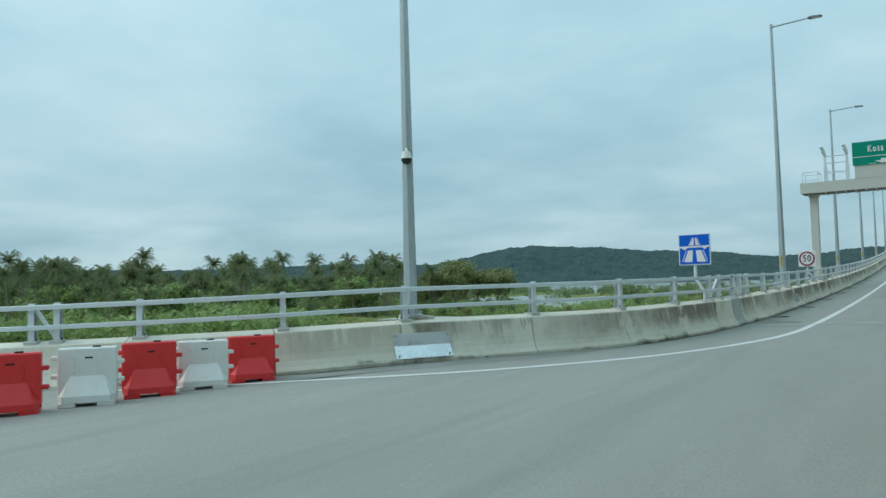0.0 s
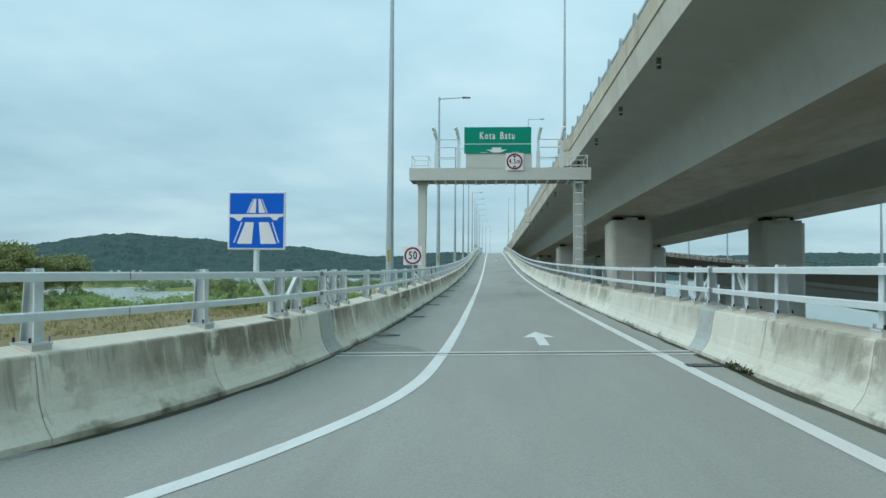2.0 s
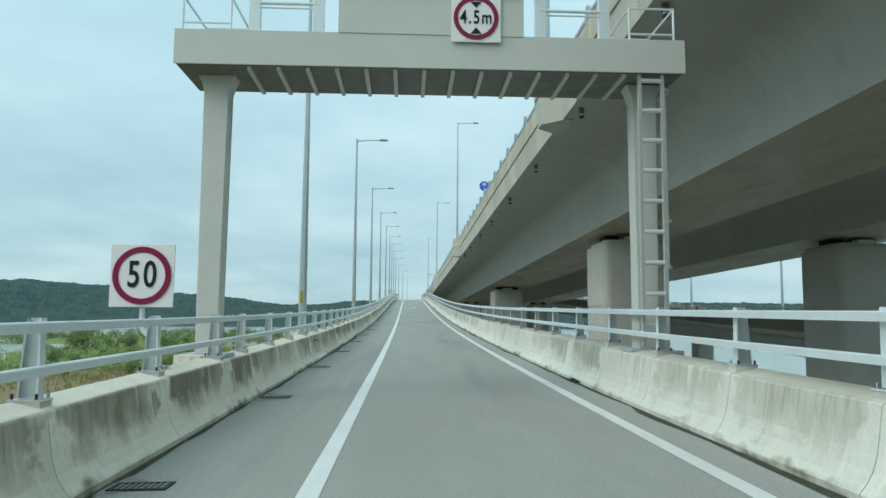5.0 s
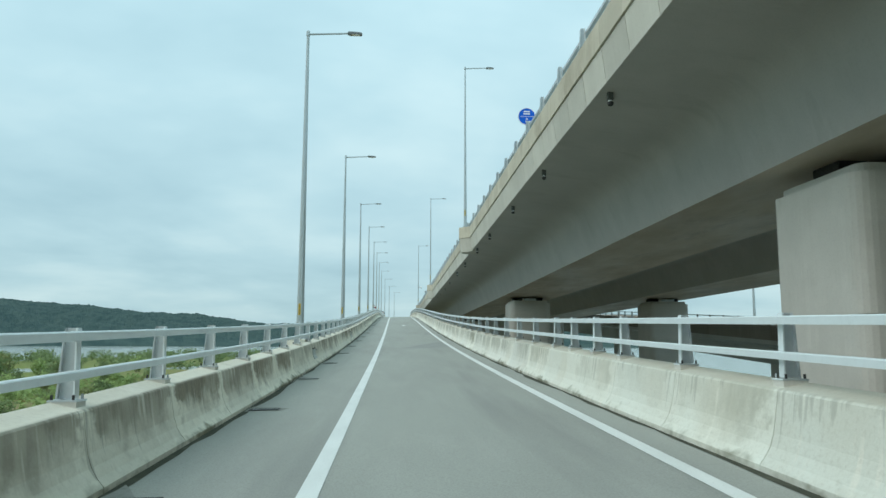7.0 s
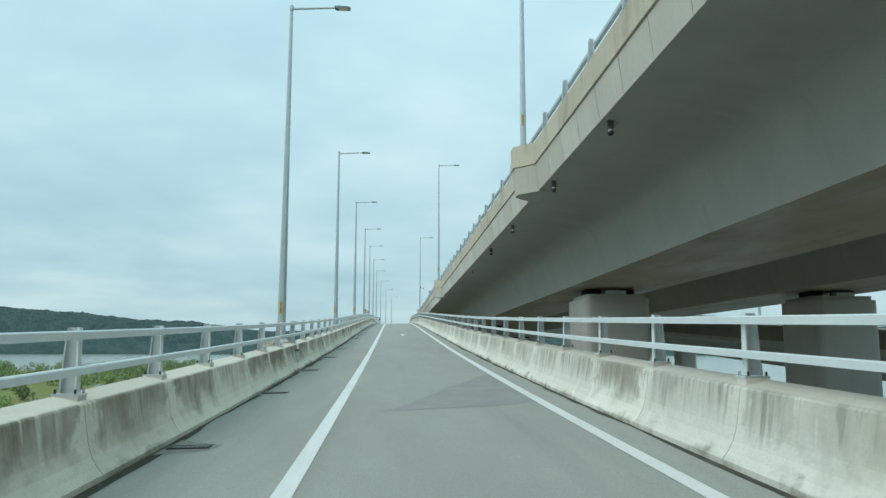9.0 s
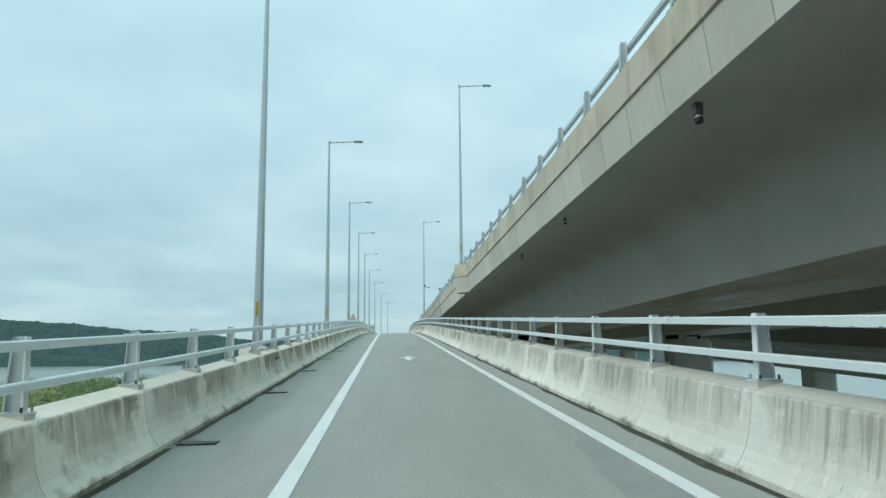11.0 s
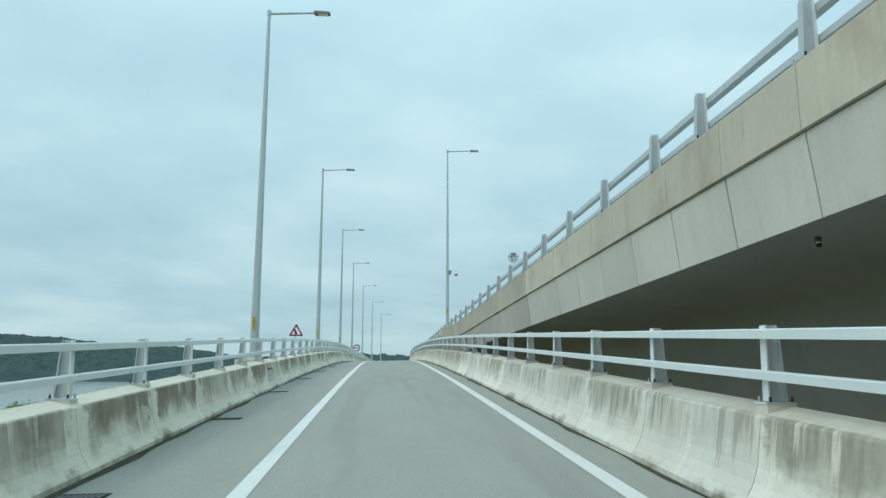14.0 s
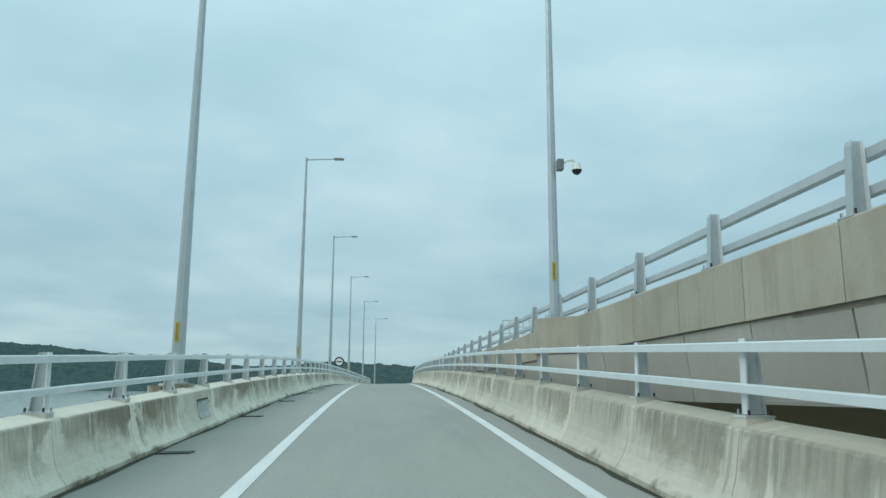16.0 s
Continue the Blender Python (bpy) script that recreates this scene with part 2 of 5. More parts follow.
barrier_concrete = weathered_barrier("barrier_concrete", (0.70, 0.71, 0.63), 0.0, 1.1, 0.0, (0.345, 0.335, 0.265), 0.45, 0.4)
mouth_concrete = weathered_barrier("mouth_barrier_concrete", (0.70, 0.70, 0.61), 0.55, 1.0, 0.6, (0.335, 0.31, 0.245), 0.9, 0.4)
clean_concrete = weathered_barrier("clean_barrier_concrete", (0.70, 0.66, 0.55), 0.0, 1.6, 0.0, (0.36, 0.33, 0.26), 0.2)
streaked_concrete = weathered_barrier("streaked_barrier_concrete", (0.70, 0.705, 0.635), 0.3, 1.05, 0.72, (0.335, 0.325, 0.26), 0.6, 0.35)
# darker base for the right barrier beyond y 160
darker_concrete = weathered_barrier("darker_barrier_concrete", (0.53, 0.515, 0.44), 0.3, 0.95, 0.7, (0.30, 0.275, 0.22), 0.6, 0.5)
stained_concrete = weathered_barrier("stained_barrier_concrete", (0.77, 0.735, 0.62), 0.65, 0.88, 0.0, (0.30, 0.262, 0.195), 0.65)
parapet_concrete = concrete("parapet_concrete", (0.57, 0.535, 0.435), (0.36, 0.315, 0.24), (0.27, 0.235, 0.18), 0.25, 0.0, 0.65)
# darker parapet and fascia beyond y 152
darker_parapet = concrete("darker_parapet_concrete", (0.45, 0.42, 0.34), (0.31, 0.275, 0.21), (0.24, 0.21, 0.165), 0.25, 0.0, 0.6)
darker_fascia = concrete("darker_fascia_concrete", (0.46, 0.45, 0.395), (0.36, 0.34, 0.29), (0.28, 0.265, 0.23), 0.2, 0.0, 0.3)
fascia_concrete = concrete("fascia_concrete", (0.57, 0.56, 0.495), (0.42, 0.40, 0.35), (0.33, 0.31, 0.27), 0.2)
box_concrete = concrete("box_girder_concrete", (0.475, 0.468, 0.435), (0.39, 0.38, 0.345), (0.29, 0.278, 0.25), 0.10, 0.0, 0.4)
box_concrete.node_tree.nodes["Principled BSDF"].inputs["Roughness"].default_value = 0.62
box_concrete.node_tree.nodes["Principled BSDF"].inputs["Specular IOR Level"].default_value = 0.5


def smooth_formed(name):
    """Concrete with a dull sheen and darker pours; the brown stands in for bounced light."""
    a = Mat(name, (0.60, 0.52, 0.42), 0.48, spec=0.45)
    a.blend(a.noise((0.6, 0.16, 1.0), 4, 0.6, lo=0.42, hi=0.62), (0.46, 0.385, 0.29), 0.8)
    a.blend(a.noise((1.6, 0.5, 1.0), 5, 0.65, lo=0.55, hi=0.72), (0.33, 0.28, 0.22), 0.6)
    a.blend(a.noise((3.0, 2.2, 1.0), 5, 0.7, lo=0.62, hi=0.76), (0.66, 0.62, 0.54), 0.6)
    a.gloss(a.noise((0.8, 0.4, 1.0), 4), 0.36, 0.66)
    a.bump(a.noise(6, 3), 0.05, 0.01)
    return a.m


bounce_tinted_flange = smooth_formed("bounce_tinted_concrete")
pier_concrete = concrete("pier_concrete", (0.60, 0.585, 0.53), (0.51, 0.495, 0.44), (0.43, 0.415, 0.37), 0.3)
# near-black that stands for the shade inside the panel joints
a = Mat("joint_seal", (0.05, 0.048, 0.042), 0.9)
a.blend(a.noise(3, 4), (0.09, 0.085, 0.07), 0.7)
joint_seal = a.m
# dark brown that carries the shade on the opposite ramp's barrier
shaded_concrete = concrete("shaded_brown_concrete", (0.27, 0.235, 0.195), (0.20, 0.17, 0.135), (0.14, 0.12, 0.10), 0.4)


def plain(name, colour, rough=0.5, metal=0.0, wear=0.25, scale=6.0):
    a = Mat(name, colour, rough, metal)
    a.blend(a.noise(scale, 4, lo=0.4, hi=0.7), tuple(c * 0.78 for c in colour), wear * 2)
    a.blend(a.noise(scale * 7, 3, lo=0.55, hi=0.75), tuple(c * 0.6 for c in colour), wear)
    a.gloss(a.noise(scale * 2, 3), max(0.05, rough - 0.1), min(1, rough + 0.12))
    return a.m


galvanised = plain("galvanised_steel", (0.71, 0.765, 0.77), 0.45, 0.2, 0.12, 3.0)
# weaker light on the viaduct's rails is put into this darker tone
deck_steel = plain("dimmed_rail_steel", (0.52, 0.575, 0.60), 0.5, 0.3, 0.15, 3.0)
dull_steel = plain("dull_galvanised_steel", (0.50, 0.54, 0.55), 0.5, 0.4, 0.2, 4.0)
pole_steel = plain("pole_steel", (0.45, 0.51, 0.525), 0.45, 0.45, 0.12, 2.0)
gantry_paint = plain("grey_white_paint", (0.58, 0.585, 0.54), 0.5, 0.0, 0.1, 1.5)
lamp_grey = plain("lamp_housing_grey", (0.20, 0.22, 0.23), 0.45, 0.3, 0.15)
shaded_soffit = plain("shaded_soffit_paint", (0.17, 0.17, 0.155), 0.6, 0.0, 0.2, 2.0)
outlet_grey = plain("outlet_grey", (0.10, 0.11, 0.10), 0.6, 0.0, 0.2)
marker_white = plain("marker_white", (0.60, 0.68, 0.70), 0.4, 0.0, 0.1)
bright_zinc = plain("bright_zinc_sheet", (0.80, 0.84, 0.85), 0.30, 0.7, 0.05, 1.5)
cover_grey = plain("weathered_cover_steel", (0.46, 0.49, 0.46), 0.55, 0.15, 0.3, 2.0)
dark_iron = plain("dark_iron", (0.045, 0.045, 0.045), 0.7, 0.3, 0.3)
rubber = plain("black_rubber", (0.02, 0.02, 0.02), 0.75, 0.0, 0.3)
white_plastic = plain("white_plastic", (0.80, 0.81, 0.77), 0.45, 0.0, 0.15)
red_plastic = plain("red_plastic", (0.74, 0.03, 0.03), 0.42, 0.0, 0.12)
dark_glass = plain("dark_dome", (0.02, 0.022, 0.025), 0.15, 0.0, 0.1)
sign_white = plain("sign_white", (0.84, 0.81, 0.82), 0.45, 0.0, 0.06)
sign_green = plain("sign_green", (0.002, 0.26, 0.175), 0.4, 0.0, 0.06)
sign_blue = plain("sign_blue", (0.005, 0.125, 0.66), 0.4, 0.0, 0.05)
sign_red = plain("sign_red", (0.24, 0.018, 0.06), 0.42, 0.0, 0.08)
sign_black = plain("sign_black", (0.015, 0.02, 0.025), 0.5, 0.0, 0.1)
for mt in (sign_white, sign_green, sign_blue, sign_red, sign_black):
    mt.node_tree.nodes["Principled BSDF"].inputs["Specular IOR Level"].default_value = 0.2
yellow_film = plain("yellow_film", (0.56, 0.39, 0.045), 0.5, 0.0, 0.15)

a = Mat("water", (0.42, 0.44, 0.40), 0.14, spec=0.6)
a.blend(a.noise((0.01, 0.03, 1), 4, lo=0.4, hi=0.65), (0.36, 0.37, 0.33), 0.7)
a.bump(a.noise((0.25, 0.5, 1), 4), 0.14, 0.3)
a.bump(a.noise((1.6, 3.0, 1), 3), 0.12, 0.05)
water_mat = a.m

a = Mat("marsh_ground", (0.245, 0.20, 0.105), 0.95, spec=0.2)
a.blend(a.noise((0.035, 0.02, 0.03), 5, lo=0.50, hi=0.60), (0.25, 0.25, 0.09), 0.9)
# green turf further out, dry marsh beside the ramp
turf = a.node("ShaderNodeMapRange")
turf.inputs["From Min"].default_value, turf.inputs["From Max"].default_value = -33.0, -46.0
spot = a.node("ShaderNodeSeparateXYZ")
a.t.links.new(a.place((1, 1, 1)), spot.inputs[0])
a.t.links.new(spot.outputs[0], turf.inputs["Value"])
a.blend(turf.outputs[0], (0.17, 0.215, 0.06), 0.9)
a.blend(a.noise((0.012, 0.012, 0.03), 3, lo=0.47, hi=0.56), (0.20, 0.235, 0.065), 0.6)
a.blend(a.noise(0.25, 5, lo=0.5, hi=0.68), (0.30, 0.24, 0.12), 0.6)
a.blend(a.noise(2.5, 5, lo=0.5, hi=0.7), (0.15, 0.14, 0.06), 0.5)
a.bump(a.noise(3.0, 5), 0.6, 0.15)
marsh = a.m

# woods on the hills; distance haze is mixed into these blue-greens
a = Mat("hazy_hill_woods", (0.066, 0.104, 0.097), 0.95, spec=0.1)
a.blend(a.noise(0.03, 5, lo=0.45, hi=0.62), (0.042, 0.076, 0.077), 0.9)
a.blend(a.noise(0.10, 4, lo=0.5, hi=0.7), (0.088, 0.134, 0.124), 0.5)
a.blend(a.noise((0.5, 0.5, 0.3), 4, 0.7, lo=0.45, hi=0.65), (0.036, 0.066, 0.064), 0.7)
hazy_hill_woods = a.m


def leaf_mat(name, colour, back):
    a = Mat(name, colour, 0.65, spec=0.3)
    a.blend(a.noise(0.5, 3, lo=0.4, hi=0.65), back, 0.8)
    a.islands(0.22)
    # thin leaves let light through
    glow = a.node("ShaderNodeBsdfTranslucent")
    a.t.links.new(a.colour, glow.inputs["Color"])
    mix = a.node("ShaderNodeMixShader")
    mix.inputs[0].default_value = 0.4
    a.t.links.new(a.b.outputs[0], mix.inputs[1])
    a.t.links.new(glow.outputs[0], mix.inputs[2])
    a.t.links.new(mix.outputs[0], a.t.nodes["Material Output"].inputs[0])
    return a.m


palm_leaf = leaf_mat("palm_leaf", (0.20, 0.235, 0.105), (0.125, 0.155, 0.07))
bush_leaf = leaf_mat("bush_leaf", (0.33, 0.42, 0.16), (0.22, 0.31, 0.11))
tree_leaf = leaf_mat("tree_leaf", (0.29, 0.31, 0.13), (0.19, 0.225, 0.09))
dark_leaf = leaf_mat("dark_leaf", (0.22, 0.29, 0.13), (0.15, 0.20, 0.09))
moss_leaf = leaf_mat("moss_leaf", (0.07, 0.075, 0.035), (0.045, 0.05, 0.025))
grass_leaf = leaf_mat("grass_blade", (0.33, 0.27, 0.12), (0.23, 0.25, 0.08))
turf_leaf = leaf_mat("turf_blade", (0.25, 0.30, 0.09), (0.17, 0.22, 0.06))
a = Mat("bark", (0.34, 0.30, 0.24), 0.9)
a.blend(a.noise((3, 3, 8), 4), (0.20, 0.175, 0.14), 0.8)
a.bump(a.noise((6, 6, 12), 3), 0.5, 0.03)
bark = a.m


# ---- geometry helpers ----
def mesh_of(name, verts, faces, material=None, smooth=False):
    me = bpy.data.meshes.new(name)
    me.from_pydata([tuple(v) for v in verts], [], [tuple(f) for f in faces])
    me.update()
    if material:
        me.materials.append(material)
    if smooth:
        for p in me.polygons:
            p.use_smooth = True
    return me


def mesh_from(name, bm, material=None, smooth=False):
    bmesh.ops.recalc_face_normals(bm, faces=bm.faces)
    me = bpy.data.meshes.new(name)
    bm.to_mesh(me)
    bm.free()
    if material:
        me.materials.append(material)
    if smooth:
        for p in me.polygons:
            p.use_smooth = True
    return me


def part(name, data, material=None, parent=None, label="", m=None, kind=""):
    """One mesh object, under parent where one is given; data is a bmesh or a mesh."""
    if isinstance(data, bmesh.types.BMesh):
        data = mesh_from(name, data, material)
    elif material and not data.materials:
        data.materials.append(material)
    ob = new(name, data)
    if parent is not None:
        ob.parent = parent
    if m is not None:
        ob.matrix_basis = m
    return tagged(ob, label=label, kind=kind)


def thing(name, label, category, m=None, group="", kind=""):
    ob = new(name)
    ob.empty_display_size = 0.2
    if m is not None:
        ob.matrix_basis = m
    return tagged(ob, label, category, group, kind)


def add_box(bm, c, s, bevel=0.0, rot=None):
    m = Matrix.LocRotScale(c, rot, s)
    got = bmesh.ops.create_cube(bm, size=1, matrix=m)
    if bevel:
        edges = list({e for v in got["verts"] for e in v.link_edges})
        bmesh.ops.bevel(bm, geom=edges, offset=bevel, segments=1, affect="EDGES", clamp_overlap=True)
    return bm


def box_bm(c, s, bevel=0.0, rot=None):
    return add_box(bmesh.new(), c, s, bevel, rot)


def add_tube(bm, p0, p1, r0, r1=None, n=10, caps=True):
    p0, p1 = Vector(p0), Vector(p1)
    r1 = r0 if r1 is None else r1
    q = (p1 - p0).to_track_quat("Z", "Y")
    rings = []
    for p, r in ((p0, r0), (p1, r1)):
        rings.append([bm.verts.new(p + q @ Vector((r * math.cos(2 * math.pi * (i + 0.5) / n), r * math.sin(2 * math.pi * (i + 0.5) / n), 0))) for i in range(n)])
    for i in range(n):
        bm.faces.new((rings[0][i], rings[0][(i + 1) % n], rings[1][(i + 1) % n], rings[1][i]))
    if caps:
        bm.faces.new(rings[0][::-1])
        bm.faces.new(rings[1])
    return bm


def tube_bm(p0, p1, r0, r1=None, n=10):
    return add_tube(bmesh.new(), p0, p1, r0, r1, n)


def add_prism(bm, outline, axis, d0, d1):
    """An outline of (u, v) pushed from d0 to d1 along an axis; for 'y' (u, v) is (x, z), for 'z' (x, y), for 'x' (y, z)."""
    def at(u, v, d):
        return {"y": (u, d, v), "z": (u, v, d), "x": (d, u, v)}[axis]
    lo = [bm.verts.new(at(u, v, d0)) for u, v in outline]
    hi = [bm.verts.new(at(u, v, d1)) for u, v in outline]
    k = len(outline)
    for i in range(k):
        bm.faces.new((lo[i], lo[(i + 1) % k], hi[(i + 1) % k], hi[i]))
    bm.faces.new(lo[::-1])
    bm.faces.new(hi)
    return bm


def prism_bm(outline, axis, d0, d1):
    return add_prism(bmesh.new(), outline, axis, d0, d1)


def text_mesh(body, size, material, depth=0.006, squeeze=0.8, space=1.1):
    """Lettering that stands in the x-z plane, centred, facing -y."""
    cu = bpy.data.curves.new("lettering", "FONT")
    cu.body, cu.size, cu.extrude = body, size, depth
    cu.align_x, cu.align_y, cu.space_character = "CENTER", "CENTER", space
    cu.offset = size * 0.012
    ob = bpy.data.objects.new("lettering", cu)
    scene.collection.objects.link(ob)
    bpy.context.view_layer.update()
    me = bpy.data.meshes.new_from_object(ob.evaluated_get(bpy.context.evaluated_depsgraph_get()))
    bpy.data.objects.remove(ob)
    me.transform(Matrix.Rotation(radians(90), 4, "X") @ Matrix.Diagonal((squeeze, 1, 1, 1)))
    me.materials.clear()
    me.materials.append(material)
    return me


# ---- plan ----
NODES_Z = np.array([0.0, 0.0, 0.0, 0.0, 0.10, 0.40, 0.91, 1.63, 2.57, 3.67, 4.80, 5.86, 6.71, 7.22, 7.41, 7.35, 7.11, 6.71, 6.16, 5.47])
FALL = 0.02
END_Y = 330.0


def profile(y):
    """Height of the ramp's centre line."""
    u = min(max((y + 60) / 20, 0), 18.999)
    i = int(u)
    f = u - i
    g = [NODES_Z[min(max(i + k, 0), 19)] for k in (-1, 0, 1, 2)]
    z = g[1] + 0.5 * f * ((g[2] - g[0]) + f * ((2 * g[0] - 5 * g[1] + 4 * g[2] - g[3]) + f * (3 * (g[1] - g[2]) + g[3] - g[0])))
    return z + (min(0, (320 - y)) * 0.03)


def bend(y):
    return 1.33 * max(0.0, (y - 200) / 50) ** 2


def road_z(x, y):
    u = x - bend(y)
    # the merging area at the mouth of the ramp lies nearly level
    if u < -2.5:
        return profile(y) + float(np.interp(u, [-13, -10.2, -8.7, -7.1, -5.9, -2.5], [-0.15, -0.14, -0.108, -0.07, -0.03, -0.05]))
    return profile(y) + FALL * min(u, 8)


def smooth_curve(points, step=0.5):
    """x as a function of y through a few points."""
    pts = [Vector(p) for p in points]
    pts = [pts[0] * 2 - pts[1]] + pts + [pts[-1] * 2 - pts[-2]]
    out = []
    for i in range(1, len(pts) - 2):
        a, b, c, d = pts[i - 1:i + 3]
        for k in range(12):
            f = k / 12
            out.append(b + 0.5 * f * ((c - a) + f * ((2 * a - 5 * b + 4 * c - d) + f * (3 * (b - c) + d - a))))
    out.append(pts[-2])
    return [p.y for p in out], [p.x for p in out]


LEFT_Y, LEFT_X = smooth_curve([(-15.5, 4.6), (-12.6, 6.8), (-9.4, 9.3), (-7.2, 11.3), (-5.95, 13.1), (-4.75, 15.1), (-3.65, 17.0), (-3.05, 19.4), (-2.66, 22.6), (-2.50, 27), (-2.48, 34)])
LINE_Y, LINE_X = smooth_curve([(-8.4, 9.4), (-6.3, 10.75), (-5.05, 11.9), (-3.9, 13.35), (-2.5, 15.75), (-1.62, 17.9), (-1.06, 20.4), (-0.90, 24.0), (-0.85, 30)])
EDGE_R = 2.99
AXIS = 14.49


def left_x(y):
    return float(np.interp(y, LEFT_Y, LEFT_X)) + bend(y)


def right_x(y):
    return EDGE_R + bend(y)


def line_left_x(y):
    return float(np.interp(y, LINE_Y, LINE_X)) + 0.01 + bend(y)


def line_right_x(y):
    return 2.42 + bend(y)


def mirror_x(y):
    return 2 * AXIS - EDGE_R + 2 * bend(y) - bend(y)


def frame_at(fx, y):
    """A point of a line and the unit normal to its left, in plan."""
    x = fx(y)
    d = Vector((fx(y + 0.2) - fx(y - 0.2), 0.4)).normalized()
    return Vector((x, y)), Vector((-d.y, d.x))


def swept(name, fx, zf, prof, ys, side, material=None, closed=True, caps=True):
    """A profile of (outward, up) carried along the line fx; side 1: outward is to the left, -1: to the right."""
    verts, faces = [], []
    k = len(prof)
    for y in ys:
        p, n = frame_at(fx, y)
        z0 = zf(p.x, y)
        for o, z in prof:
            q = p + n * (o * side)
            verts.append((q.x, q.y, z0 + z))
    for i in range(len(ys) - 1):
        for j in range(k if closed else k - 1):
            a, b = i * k + j, i * k + (j + 1) % k
            f = (a, b, b + k, a + k)
            faces.append(f if side > 0 else f[::-1])
    if closed and caps:
        faces.append(tuple(range(k))[::-1] if side > 0 else tuple(range(k)))
        e0 = (len(ys) - 1) * k
        faces.append(tuple(range(e0, e0 + k)) if side > 0 else tuple(range(e0, e0 + k))[::-1])
    me = mesh_of(name, verts, faces, material)
    # metres along the line and metres up, for stains that follow the panel
    run = [0.0]
    for i in range(1, len(ys)):
        run.append(run[-1] + (Vector(verts[i * k][:2]) - Vector(verts[(i - 1) * k][:2])).length)
    uv = me.uv_layers.new(name="panel")
    for lp in me.loops:
        i, j = divmod(lp.vertex_index, k)
        uv.data[lp.index].uv = (run[i], prof[j][1])
    return me


def steps(y0, y1, most):
    n = max(1, int(math.ceil((y1 - y0) / most - 1e-6)))
    return [y0 + (y1 - y0) * i / n for i in range(n + 1)]


def deck_g(x, y):
    """Height of the viaduct's deck edge."""
    return float(np.interp(y, [-25, 10, 30, 45, 60, 75, 90, 122, 155, 166, 300], [8.12, 8.24, 8.29, 8.32, 8.32, 8.265, 8.185, 8.02, 7.87, 7.805, 7.2]))


def edge_in(y):
    """How far the viaduct's edge draws in over the ramp."""
    return float(np.interp(y, [94, 139, 150, 160, 166, 174, 200, 300], [0.0, -0.126, -0.148, -0.145, -0.135, -0.20, -0.29, -0.57]))


def deck_x(y):
    return 4.15 + edge_in(y) + bend(y)


# ---- ground, water and far hills ----
LAND_Z, WATER_Z = -2.6, -3.4


def land_height(x, y):
    """Marsh that falls to the shore, and the bank on which the ramp begins."""
    shore = 150 + 22 * noise.noise((y * 0.012, 3.1, 0)) + 9 * noise.noise((y * 0.05, 7.7, 0))
    # a cove cut along one viewing angle, so that the camera sees water there
    shore -= 58 * math.exp(-((math.degrees(math.atan2(-x, max(y - 8, 1.0))) - 24.5) / 5.0) ** 2)
    reach = -x + 0.28 * max(0.0, y - 40)
    f = min(max((shore - reach) / 26, 0), 1)
    if x > 6:
        f *= min(max((22 - y) / 40 + 0.3, 0), 1)
    if y > 185:
        banks = min(max((noise.noise((x * 0.016, y * 0.009, 6.5)) + 0.12) * 3.0, 0), 0.85)
        g = min(max((y - 185) / 45, 0), 1)
        f = f * (1 - g) + banks * g * (1 if x < -14 else 0) * min(max((420 - y) / 60, 0), 1)
    z = -5.0 + f * f * (3 - 2 * f) * (LAND_Z + 5.0) + 0.22 * noise.noise((x * 0.06, y * 0.06, 0)) * f
    bank = min(max((34 - y) / 26, 0), 1) * min(max(1 - (abs(x - 0) - 16) / 14, 0), 1)
    return z + bank * (-0.45 - z)


def build_ground():
    def axis(lo, hi, near, far):
        out, v = [], 0.0
        stepv = near
        while v < hi:
            out.append(v)
            v += stepv
            if v > 180:
                stepv *= 1.25
            stepv = min(stepv, far)
        out.append(hi)
        neg, v, stepv = [], -near, near
        while v > lo:
            neg.append(v)
            v -= stepv
            if v < -180:
                stepv *= 1.25
            stepv = min(stepv, far)
        neg.append(lo)
        return neg[::-1] + out
    xs, ys = axis(-4200, 4200, 5, 500), axis(-4200, 4200, 5, 500)
    verts = [(x, y, land_height(x, y)) for y in ys for x in xs]
    w = len(xs)
    faces = [(j * w + i, j * w + i + 1, (j + 1) * w + i + 1, (j + 1) * w + i) for j in range(len(ys) - 1) for i in range(w - 1)]
    part("ground", mesh_of("ground", verts, faces, marsh, True), kind="structure")
    part("water", mesh_of("water", [(-4200, -4200, WATER_Z), (4200, -4200, WATER_Z), (4200, 4200, WATER_Z), (-4200, 4200, WATER_Z)], [(0, 1, 2, 3)], water_mat), kind="structure")


build_ground()

# angle to the left of the road in degrees, and the skyline's height in degrees
SKYLINE = [(-180, 1.6), (-90, 1.9), (-40, 1.8), (-30, 2.1), (-22, 2.2), (-17, 1.9), (-10, 1.7), (-4, 1.9), (-1, 2.05), (3.5, 2.1), (7, 1.85), (9.5, 1.8), (12, 2.05), (15, 2.45), (18.5, 2.6), (23, 3.05), (27, 3.35), (29, 3.1), (31, 2.7), (35, 1.9), (40, 2.1), (60, 1.9), (110, 1.7), (180, 1.6)]


